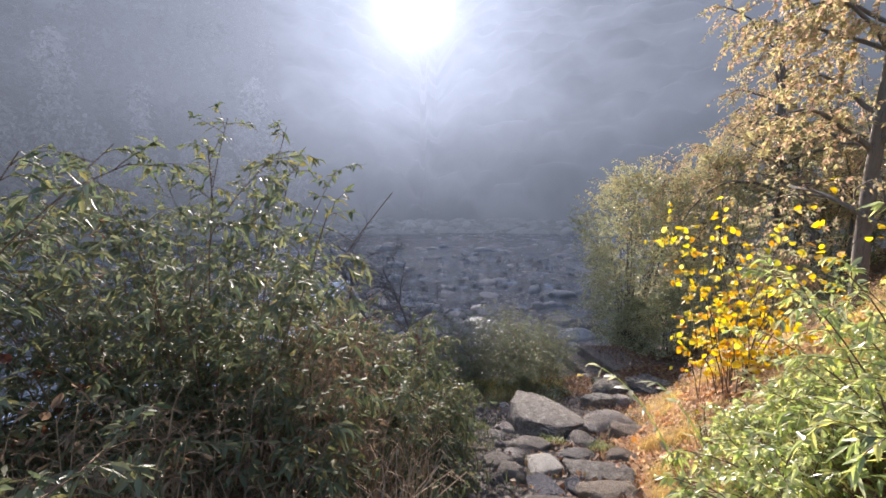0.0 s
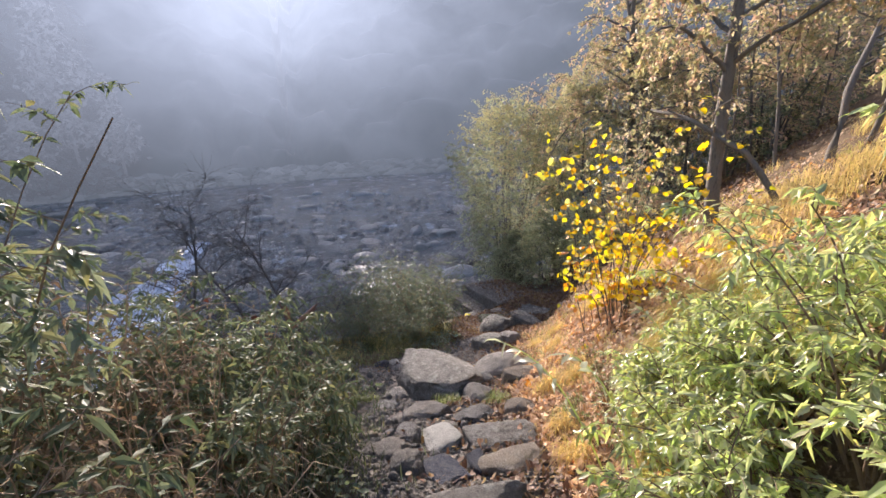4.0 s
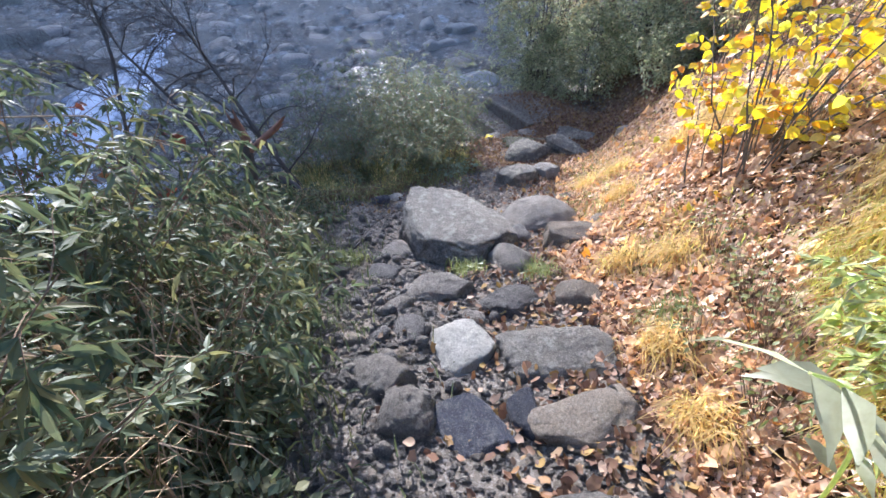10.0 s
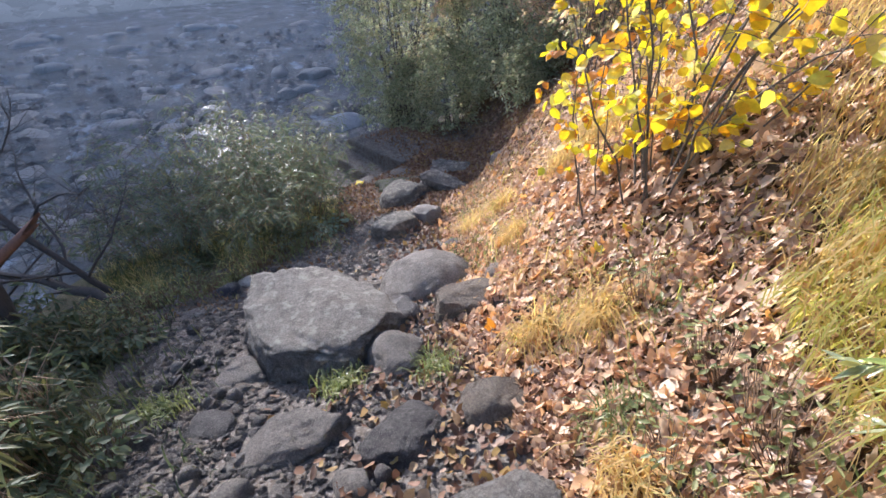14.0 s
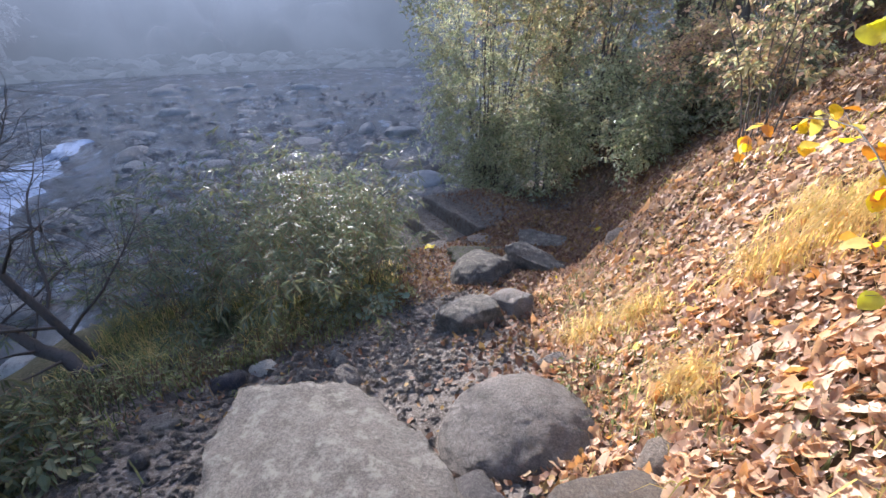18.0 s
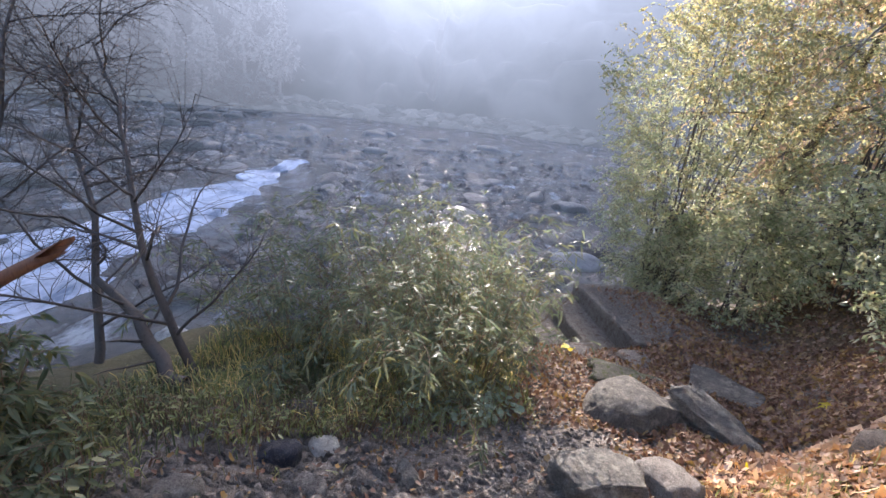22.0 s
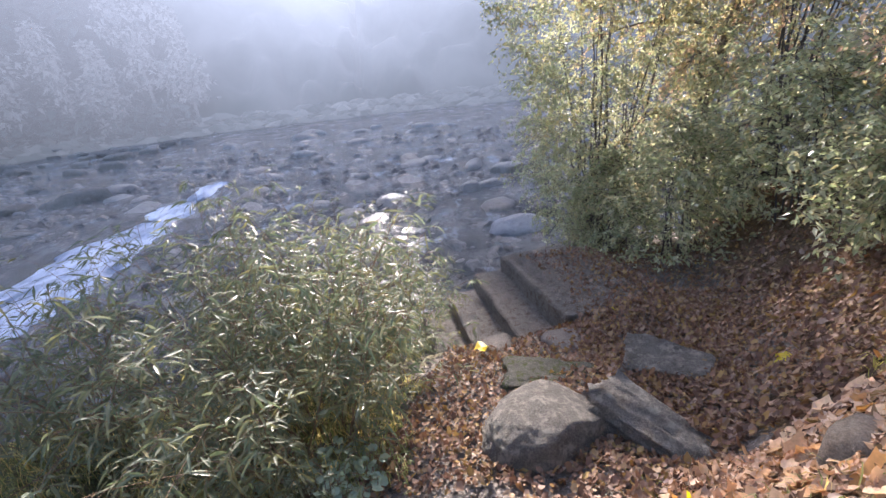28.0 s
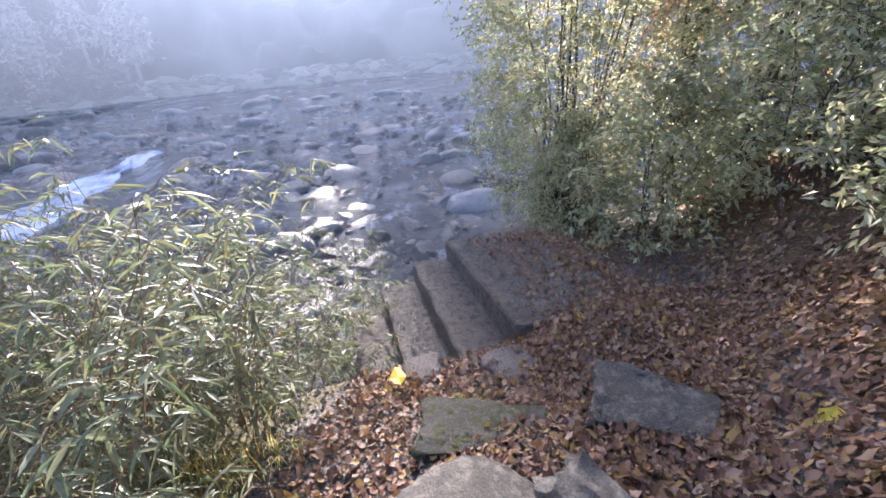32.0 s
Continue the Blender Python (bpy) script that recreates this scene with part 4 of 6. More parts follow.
def plant(name, label, category, base, seed, leaf, stem_mat, leaf_mats, stems=6, height=1.5, lean=(0, 0), wide=0.35, twigs=9, twig_len=0.45, per_twig=9,
          leaf_size=(0.09, 0.025), thick=0.008, droop=0.25, leaf_droop=0.4, start=0.25, full=0.35, wobble=0.1, group="", fine=True, foot=0.08, extra=1, gap=0.6, level=0.6):
    """A shrub or tall herb: each stem a mesh, one of twigs, one of leaves for each leaf material."""
    r = np.random.default_rng(seed)
    x, y = laid(*base[:2])
    z = gz(x, y) if len(base) == 2 else base[2]
    top = tagged(new(name), label, category, group)
    top.matrix_world = pose(x, y, z)
    twig_geo, spots, ways = [], [], []
    for _ in range(stems):
        a = r.uniform(0, 6.283)
        w = wide * math.sqrt(r.random())
        way = (lean[0] + w * math.cos(a), lean[1] + w * math.sin(a), 1)
        h = height * r.uniform(0.72, 1.05)
        line = grow(r, (foot * math.cos(a) * r.random() * 2, foot * math.sin(a) * r.random() * 2, -0.06), way, h, 10, wobble, droop * 0.5)
        if not clear_of_walkway(line + (x, y, z), gap * 0.8).all():
            continue
        part("stem", mesh_np("stem", *tube(line, thick * r.uniform(0.8, 1.2), thick * 0.3), [stem_mat], None, True), top)
        for k in range(twigs):
            u = start + (1 - start) * ((k + r.random()) / twigs) if k else 0.97
            i = min(int(u * 10), 9)
            b = line[i] + (line[i + 1] - line[i]) * (u * 10 - i)
            along = unit(line[i + 1] - line[i])
            out = unit(np.array([*r.standard_normal(2), 0.1 * r.standard_normal()]))
            tl = twig_len * r.uniform(0.5, 1.1) * (1.15 - 0.6 * u)
            tw = grow(r, b, along * 0.6 + out * (1.15 if k else 0.25), tl, 5, 0.15, droop)
            if not clear_of_walkway(tw + (x, y, z), gap).all():
                continue
            twig_geo.append(tube(tw, thick * 0.35, thick * 0.12, 3))
            m = max(2, int(per_twig * (tl / twig_len) * extra))
            q = r.uniform(0.15, 1.02, m) * 5
            j = np.minimum(q.astype(int), 4)
            pos = tw[j] + (tw[j + 1] - tw[j]) * (q - j)[:, None]
            spots.append(pos)
            ways.append(unit(tw[j + 1] - tw[j]) * np.array([0.7, 0.7, level + 0.1]) + 0.8 * r.standard_normal((m, 3)) * np.array([1, 1, level]))
    tagged(part("twigwork", mesh_np("twigwork", *joined(twig_geo), [stem_mat]), top), kind="stuff")
    if spots and leaf:
        p, d = np.concatenate(spots), np.concatenate(ways)
        pick = r.integers(0, len(leaf_mats), len(p)) if len(leaf_mats) > 1 else np.zeros(len(p), int)
        for k, m in enumerate(leaf_mats):
            s = pick == k
            if s.any():
                tagged(part("foliage", mesh_np("foliage", *(round_leaves(r, p[s], d[s], *leaf_size, leaf_droop) if full > 0.8 else leaves(r, p[s], d[s], *leaf_size, leaf_droop, full, fine)), [m], None, full > 0.8), top), kind="stuff")
    return top


# tall weeds beside the start of the path
TALL = "tall green weed with narrow drooping leaves"
for i, (x, y, h, lean) in enumerate(((-0.75, 3.2, 1.2, (-0.15, 0)), (-0.85, 2.3, 2.1, (-0.1, 0.02)), (-1.25, 2.3, 2.3, (0, 0.05)), (-1.9, 2.0, 2.1, (-0.1, 0)), (-1.7, 3.0, 2.1, (0, 0)), (-1.0, 3.1, 1.5, (-0.15, 0.1)),
                                     (-2.3, 3.0, 2.2, (0, 0)), (-1.6, 1.3, 2.0, (0, 0)), (-0.35, 3.0, 1.2, (0.0, 0.1)), (-2.6, 1.6, 2.0, (-0.1, 0)))):
    plant("tall_weed", TALL, "weed", (x, y), 100 + i, True, M_STEM, [M_LEAF_GREEN, M_LEAF_GREEN, M_LEAF_WILLOW], 15, h * 1.02, (lean[0] - 0.04, lean[1]), 0.26, 22, 0.42, 34, (0.066, 0.021), 0.006, 0.22, 0.5, 0.1, group="weeds by the river bank")
for i, (x, y, h) in enumerate(((-0.45, 3.6, 1.05), (-0.15, 4.2, 0.8), (-0.8, 4.0, 1.3), (-0.6, 4.8, 1.1), (-1.2, 4.6, 1.3), (-0.15, 5.0, 0.5), (-0.02, 3.4, 0.6), (-0.25, 2.7, 0.9), (-0.5, 1.7, 0.9), (-0.6, 5.6, 0.6), (-0.05, 5.6, 0.3), (-0.3, 5.75, 0.5))):
    plant("weed", "bushy green weed with a few yellow leaves", "weed", (x, y), 130 + i, True, M_STEM, [M_LEAF_SHADE, M_LEAF_SHADE, M_LEAF_GREEN], 13, h * 1.25, (-0.05, 0), 0.38, 15, 0.38, 22, (0.08, 0.023), 0.005, 0.35, 0.65, 0.08, group="weeds by the river bank")

for i, (x, y, h) in enumerate(((-0.5, 2.5, 1.5), (-0.38, 2.85, 1.3), (-0.75, 2.75, 1.55), (-0.28, 2.35, 1.0), (-0.95, 1.75, 0.9), (-0.8, 2.1, 1.0), (-1.2, 1.5, 0.9))):
    plant("dead_weed", "withered brown weed with upright stems", "weed", (x, y), 150 + i, True, M_DRY, [M_BROWN_STRAW], 13, h, (-0.02, 0), 0.16, 12, 0.26, 9, (0.05, 0.014), 0.006, 0.1, 0.5, 0.2, group="withered weeds by the path", wobble=0.06)


def long_stalk(base, tip, arch, thick, seed, label):
    """A single bare stalk that arches from its foot to its tip, with a few dry leaves."""
    r = np.random.default_rng(seed)
    base, tip = np.array(base), np.array(tip)
    top = tagged(new("bare_stalk"), label, "stalk", "bare stalks among the weeds")
    top.matrix_world = pose(*base)
    u = np.linspace(0, 1, 16)[:, None]
    line = u * (tip - base) + np.array([0, 0, arch]) * np.sin(u * 3.1416) + 0.012 * r.standard_normal((16, 3)) * u
    part("stem", mesh_np("stem", *tube(line, thick, thick * 0.35, 6), [M_DRY], None, True), top)
    q = line[5:] + 0.004 * r.standard_normal((11, 3))
    part("foliage", mesh_np("foliage", *leaves(r, q, r.standard_normal((11, 3)), 0.05, 0.014, 0.5), [M_BROWN_STRAW]), top)


STALK = "long pale dead stalk arching over the weeds"
long_stalk((-1.35, 3.6, gz(-1.35, 3.6)), (0.0, 4.55, -0.25), 0.75, 0.005, 1, STALK)
long_stalk((-0.95, 1.35, gz(-0.95, 1.35)), (-0.75, 1.75, 0.75), 0.0, 0.006, 2, "pale leaning dead stalk among the weeds")
long_stalk((-0.7, 2.6, gz(-0.7, 2.6)), (-0.1, 3.1, -0.35), 0.35, 0.0045, 3, STALK)

# leafy shrubs on the sunny bank
FRESH = "bright green leafy shrub in full sun"
for i, (x, y, h, lean) in enumerate(((2.2, 1.8, 1.5, (0.05, 0)), (2.6, 1.2, 1.4, (0, 0)), (1.95, 1.2, 1.0, (-0.05, 0.1)), (2.75, 2.1, 0.75, (0, 0)), (1.95, 2.2, 0.7, (-0.1, 0.0)), (2.4, 2.3, 0.6, (-0.1, 0.0)), (3.2, 2.2, 0.6, (-0.1, 0)), (1.75, 1.75, 0.8, (-0.1, 0.1)), (3.3, 1.8, 0.8, (0, 0)), (2.3, 0.5, 1.1, (0, 0)), (2.3, 2.72, 0.4, (-0.1, 0.05)), (2.65, 2.75, 0.42, (-0.1, 0)))):
    plant("leafy_shrub", FRESH, "shrub", (x, y), 160 + i, True, M_STEM, [M_LEAF_FRESH, M_LEAF_FRESH, M_LEAF_PALE], 14, h * 0.86, lean, 0.5, 14, 0.34, 34, (0.056, 0.021), 0.007, 0.35, 0.5, 0.15, group="shrubs on the sunny bank")

def sprig(base, tip, seed, n, size, label):
    """An arching shoot with pairs of long drooping leaves towards its tip."""
    r = np.random.default_rng(seed)
    base, tip = np.array(base), np.array(tip)
    top = tagged(new("leafy_shoot"), label, "shoot", "shoots over the path")
    top.matrix_world = pose(*base)
    u = np.linspace(0, 1, 12)[:, None]
    line = u * (tip - base) + np.array([0, 0, 1.0]) * 0.22 * np.sin(u * 2.6) * np.linalg.norm(tip - base)
    part("stem", mesh_np("stem", *tube(line, 0.006, 0.002, 6), [M_LEAF_FRESH], None, True), top)
    for k in range(n):
        v = 0.35 + 0.65 * (k // 2) / max(1, (n - 1) // 2)
        i = min(int(v * 11), 10)
        along = unit(line[i + 1] - line[i])
        side = unit(np.cross(along, (0, 0, 1.0))) * (1 if k % 2 else -1)
        q = line[i] + (line[i + 1] - line[i]) * (v * 11 - i)
        part("leaf", mesh_np("leaf", *leaves(r, q[None], (along * 0.8 + side * 0.9 + 0.2 * r.standard_normal(3))[None], size[0], size[1], 0.55, 0.45), [M_LEAF_OLIVE], None, True), top)
    return top


SHOOT = "arching green shoot with long drooping leaves"
sprig((1.72, 2.6, gz(1.72, 2.6)), (1.08, 2.6, 0.3), 1, 12, (0.145, 0.034), SHOOT)
sprig((1.8, 2.45, gz(1.8, 2.45)), (1.3, 2.42, 0.32), 2, 12, (0.15, 0.036), SHOOT)
sprig((2.45, 2.95, gz(2.45, 2.95)), (2.3, 3.2, gz(2.45, 2.95) + 0.3), 4, 12, (0.1, 0.028), "thin shoot with yellow-green leaves")

# yellow-leaved hazel
plant("hazel_bush", "hazel bush with large yellow autumn leaves", "bush", (2.9, 4.17), 200, True, M_BARK, [M_LEAF_YELLOW], 18, 2.25, (0.08, 0.12), 0.38, 13, 0.33, 6, (0.066, 0.058), 0.006, 0.25, 0.55, 0.1, full=0.9, wobble=0.12, gap=0.5, group="")

plant("hazel_bush", "low arching hazel shoots with yellow leaves", "bush", (2.86, 4.45), 204, True, M_BARK, [M_LEAF_YELLOW, M_LEAF_YELLOW, M_LEAF_ORANGE], 9, 1.25, (-0.06, 0.36), 0.28, 11, 0.3, 7, (0.062, 0.054), 0.005, 0.25, 0.55, 0.12, full=0.9, wobble=0.12, gap=0.55)
plant("hazel_bush", "bush with brown and orange autumn leaves", "bush", (4.6, 6.0), 202, True, M_BARK, [M_LEAF_BROWN, M_LEAF_GOLD, M_LEAF_OLIVE], 11, 2.3, (0.1, 0.12), 0.25, 14, 0.5, 22, (0.06, 0.032), 0.007, 0.25, 0.5, 0.15, full=0.6)

# feathery willow scrub between the path and the water
WILLOW = "low willow scrub with narrow pale leaves"
for i, (x, y, h) in enumerate(((0.5, 7.2, 0.9), (1.15, 7.25, 1.05), (1.7, 7.5, 1.15), (1.95, 7.8, 0.95), (1.4, 7.95, 1.3), (0.75, 7.85, 1.2), (0.1, 7.5, 1.0), (1.9, 8.5, 1.15), (1.3, 8.6, 1.4), (0.6, 8.5, 1.4), (1.85, 9.2, 1.5), (2.3, 9.9, 1.2), (1.6, 6.95, 0.9), (1.76, 7.1, 1.08))):
    plant("willow_scrub", WILLOW, "shrub", (x, y), 220 + i, True, M_STEM, [M_LEAF_WILLOW, M_LEAF_GREEN, M_LEAF_WILLOW], 16, h * 1.4, (0, 0), 0.55, 14, 0.3, 13, (0.1, 0.0145), 0.004, 0.3, 0.5, 0.12, group="willow scrub by the steps", full=0.6, level=0.25)

# bushes at the end of the path
def bush(x, y, rx, ry, h, seed, mats, label, sprays=300, leaf=(0.072, 0.034), per=27, reach=0.55, group="bushes at the bend"):
    """A rounded bush: arching stems, and leafy sprays over an uneven hull; mats run from foot to top."""
    r = np.random.default_rng(seed)
    x, y = laid(x, y)
    z = gz(x, y)
    top = tagged(new("willow_bush"), label, "bush", group)
    top.matrix_world = pose(x, y, z)
    geo, spots, ways, high = [], [], [], []
    for k in range(sprays):
        u, a = r.random() ** 0.85, r.uniform(0, 6.283)
        fat = np.interp(u, (0, 0.12, 0.45, 0.75, 0.92, 1), (0.8, 1.0, 1.0, 0.85, 0.55, 0.25) if h < 3 else (0.5, 0.72, 0.95, 1.0, 0.75, 0.35)) * (1 + 0.3 * float(rough2(np.array(a * 1.6), np.array(u * 4.0), seed)))
        fat *= 1 - 0.65 * r.random() ** 1.6
        c, s = math.cos(a), math.sin(a)
        tip = np.array([c * rx * fat, s * ry * fat, max(h * u * r.uniform(0.92, 1.05), gz(x + c * rx * fat, y + s * ry * fat) - z + 0.06)])
        out = unit(np.array([c, s, 0.25 + 0.7 * u + 0.3 * r.standard_normal()]) + 0.35 * r.standard_normal(3))
        ln = reach * r.uniform(0.6, 1.3)
        tw = grow(r, tip - out * ln * 0.8, out, ln, 5, 0.16, 0.35)
        geo.append(tube(tw, 0.004, 0.0012, 3))
        if k % (34 if h < 3 else 36) == 0:
            u5 = np.linspace(0, 1, 9)[:, None]
            foot = np.array([0.25 * c * rx * r.random(), 0.25 * s * ry * r.random(), -0.1])
            bow = foot * (1 - u5) + tw[0] * u5 + np.array([0, 0, 0.25 * h * (1 - u) * 0.4]) * np.sin(u5 * 3.1416) + 0.03 * r.standard_normal((9, 3)) * u5
            part("stem", mesh_np("stem", *tube(bow, 0.006 + 0.0025 * h, 0.004), [M_BARK_D], None, True), top)
        m = int(per * r.uniform(0.6, 1.3))
        q = r.uniform(0.05, 1.02, m) * 5
        j = np.minimum(q.astype(int), 4)
        spots.append(tw[j] + (tw[j + 1] - tw[j]) * (q - j)[:, None] + 0.025 * r.standard_normal((m, 3)))
        ways.append(unit(tw[j + 1] - tw[j]) * 0.6 + 0.8 * r.standard_normal((m, 3)) * np.array([1, 1, 0.6]))
        high.append(np.clip(np.full(m, u) + 0.28 * r.standard_normal(), 0, 0.999))
    tagged(part("twigwork", mesh_np("twigwork", *joined(geo), [M_BARK]), top), kind="stuff")
    p, d, pick = np.concatenate(spots), np.concatenate(ways), (np.concatenate(high) * len(mats)).astype(int)
    for k, m in enumerate(mats):
        s = pick == k
        tagged(part("foliage", mesh_np("foliage", *leaves(r, p[s], d[s], *leaf, 0.3, 0.4, False, 1.4), [m]), top), kind="stuff")
    return top


OLIVE = "rounded olive-green bush turning gold at its top"
LOW = "low bush of pale green leaves over fallen leaves"
bush(5.3, 9.75, 0.95, 0.95, 1.9, 300, [M_LEAF_SAGE, M_LEAF_SAGE, M_LEAF_OLIVE], LOW, 330, (0.08, 0.038), 20)
bush(5.9, 8.9, 0.85, 0.8, 1.7, 301, [M_LEAF_SAGE, M_LEAF_SAGE], LOW, 270, (0.08, 0.038), 20)
bush(4.95, 10.75, 0.75, 0.8, 1.6, 302, [M_LEAF_SAGE, M_LEAF_OLIVE], LOW, 210, (0.08, 0.038), 20)
bush(6.5, 8.05, 0.85, 0.75, 1.3, 303, [M_LEAF_SAGE, M_LEAF_OLIVE, M_LEAF_BROWN], LOW, 220)
bush(6.3, 7.2, 0.75, 0.6, 0.9, 304, [M_LEAF_SAGE, M_LEAF_OLIVE], LOW, 150)
bush(5.35, 7.7, 0.6, 0.55, 0.95, 311, [M_LEAF_SAGE, M_LEAF_OLIVE], LOW, 130)
bush(5.95, 7.85, 0.75, 0.6, 1.5, 312, [M_LEAF_SAGE, M_LEAF_OLIVE, M_LEAF_BROWN], LOW, 210)
bush(5.6, 6.75, 0.5, 0.5, 0.85, 313, [M_LEAF_OLIVE, M_LEAF_BROWN], "twiggy bush with olive and brown leaves on the leafy slope", 100)
bush(5.15, 11.6, 1.6, 1.3, 5.3, 305, [M_LEAF_SAGE, M_LEAF_SAGE, M_LEAF_OLIVE, M_LEAF_OLIVE, M_LEAF_GOLD], OLIVE, 1500)
bush(6.5, 10.3, 1.2, 1.1, 5.0, 306, [M_LEAF_SAGE, M_LEAF_OLIVE, M_LEAF_GOLD], OLIVE, 680)
bush(7.5, 9.3, 1.2, 1.1, 4.2, 307, [M_LEAF_SAGE, M_LEAF_OLIVE, M_LEAF_GOLD], OLIVE, 520)
bush(7.1, 11.8, 1.4, 1.2, 5.6, 308, [M_LEAF_OLIVE, M_LEAF_GOLD, M_LEAF_GOLD], OLIVE, 450)
bush(8.8, 9.4, 1.3, 1.2, 3.6, 309, [M_LEAF_OLIVE, M_LEAF_GOLD, M_LEAF_BROWN], OLIVE, 340)
bush(8.9, 7.4, 1.3, 1.1, 2.8, 310, [M_LEAF_OLIVE, M_LEAF_BROWN], "tangled bush with olive and brown leaves", 320)


# ---- trees ----
def tree(name, label, base, seed, way, height, thick, limbs, limb_len, twigs, twig_len, per_twig, leaf_size, mats, bark, droop=0.3, start=0.3, wobble=0.06, fine=False, group="", leaf_droop=0.4, segs=12, full=0.5):
    """A tree: trunk, limbs as meshes of their own, twigs, and a crown of separate leaves."""
    r = np.random.default_rng(seed)
    x, y = laid(*base[:2])
    top = tagged(new(name), label, "tree", group)
    top.matrix_world = pose(x, y, gz(x, y) if len(base) == 2 else base[2])
    trunk = grow(r, (0, 0, -0.15), way, height, segs, wobble)
    part("trunk", mesh_np("trunk", *tube(trunk, thick, thick * 0.25, 9), [bark], None, True), top)
    geo, spots, ways = [], [], []
    for k in range(limbs):
        u = start + (1 - start) * (k + r.random()) / limbs
        i = min(int(u * segs), segs - 1)
        a = r.uniform(0, 6.283)
        d = unit(trunk[i + 1] - trunk[i]) * 0.5 + np.array([math.cos(a), math.sin(a), 0.25])
        limb = grow(r, trunk[i] + (trunk[i + 1] - trunk[i]) * (u * segs - i), d, limb_len * r.uniform(0.6, 1.1) * (1.2 - 0.6 * u), 9, 0.13, droop * 0.5)
        part("limb", mesh_np("limb", *tube(limb, thick * 0.38 * (1.2 - 0.7 * u), thick * 0.07, 5), [bark], None, True), top)
        for _ in range(twigs):
            q = r.uniform(0.2, 1) * 9
            j = min(int(q), 8)
            tw = grow(r, limb[j] + (limb[j + 1] - limb[j]) * (q - j), unit(limb[j + 1] - limb[j]) * 0.6 + 0.7 * r.standard_normal(3) * np.array([1, 1, 0.7]), twig_len * r.uniform(0.5, 1.1), 5, 0.18, droop)
            geo.append(tube(tw, thick * 0.05 + 0.001, 0.001, 3))
            if per_twig:
                m = max(1, int(per_twig * r.uniform(0.6, 1.2)))
                s = r.uniform(0.1, 1, m) * 5
                e = np.minimum(s.astype(int), 4)
                spots.append(tw[e] + (tw[e + 1] - tw[e]) * (s - e)[:, None])
                ways.append(r.standard_normal((m, 3)) * np.array([1, 1, 0.7]))
    tagged(part("twigwork", mesh_np("twigwork", *joined(geo), [bark]), top), kind="stuff")
    if spots:
        p, d = np.concatenate(spots), np.concatenate(ways)
        pick = r.integers(0, len(mats), len(p))
        for k, m in enumerate(mats):
            tagged(part("crown", mesh_np("crown", *leaves(r, p[pick == k], d[pick == k], *leaf_size, leaf_droop, full, fine, 1.4), [m]), top), kind="stuff")
    return top


tree("riverside_tree", "slim leaning tree with sparse brown leaves", (4.5, 4.7), 400, (0.02, 0.14, 1), 5.5, 0.08, 17, 2.1, 24, 0.7, 46, (0.062, 0.036), [M_LEAF_BROWN, M_LEAF_GOLD], M_BARK, 0.5, 0.3, 0.025)
tree("riverside_tree", "tree with drooping brown autumn leaves", (7.6, 8.5), 401, (-0.05, 0.15, 1), 5.2, 0.11, 15, 2.3, 20, 0.8, 42, (0.072, 0.038), [M_LEAF_BROWN, M_LEAF_GOLD], M_BARK, 0.5, 0.25)
tree("riverside_tree", "tree with drooping brown autumn leaves", (7.6, 9.8), 402, (-0.15, 0.0, 1), 6.5, 0.12, 14, 2.6, 16, 0.8, 34, (0.08, 0.042), [M_LEAF_BROWN, M_LEAF_GOLD], M_BARK, 0.5, 0.25)
tree("riverside_tree", "tree with fine drooping twigs and pinkish-brown leaves", (6.7, 11.7), 406, (-0.12, 0.0, 1), 6.2, 0.1, 20, 2.4, 22, 0.8, 34, (0.06, 0.033), [M_LEAF_BROWN, M_LEAF_BROWN, M_LEAF_GOLD], M_BARK, 0.55, 0.25)
tree("crooked_tree", "thin crooked tree bending over the bank", (4.75, 4.1), 403, (-0.5, 0.3, 1), 3.0, 0.035, 7, 1.2, 8, 0.5, 5, (0.06, 0.035), [M_LEAF_BROWN, M_LEAF_GOLD], M_BARK, 0.3, 0.3, 0.16)
tree("crooked_tree", "thin crooked tree bending over the bank", (5.6, 4.4), 404, (0.3, 0.2, 1), 4.0, 0.045, 8, 1.4, 8, 0.5, 8, (0.06, 0.035), [M_LEAF_BROWN, M_LEAF_GOLD], M_BARK, 0.3, 0.3, 0.12)
sapling = tree("sapling", "slender bare sapling on the wooded bank", (6.6, 5.6), 405, (0.05, 0.08, 1), 4.2, 0.028, 9, 0.8, 6, 0.45, 8, (0.055, 0.035), [M_LEAF_BROWN, M_LEAF_GOLD], M_BARK, 0.2, 0.25, 0.05, group="saplings on the bank")
r8 = np.random.default_rng(8)
for i in range(26):
    x, y = r8.uniform(5.6, 12), r8.uniform(3.0, 9.5)
    if off_shore(np.array(x), np.array(y)) > -1.5:
        continue
    copy_thing(sapling, pose(x, y, gz(x, y), r8.uniform(-6, 6), r8.uniform(-6, 6), r8.uniform(0, 360)) @ Matrix.Scale(r8.uniform(0.7, 1.3), 4))
thicket = bush(9.5, 4.6, 1.2, 1.1, 2.4, 420, [M_LEAF_GREEN, M_LEAF_BROWN, M_LEAF_GOLD], "tangled brown undergrowth on the bank", 240, group="undergrowth on the bank")
for i in range(16):
    x, y = r8.uniform(7.5, 17), r8.uniform(-1, 12)
    copy_thing(thicket, pose(x, y, gz(x, y) - 0.1, 0, 0, r8.uniform(0, 360)) @ Matrix.Scale(r8.uniform(0.9, 1.7), 4))

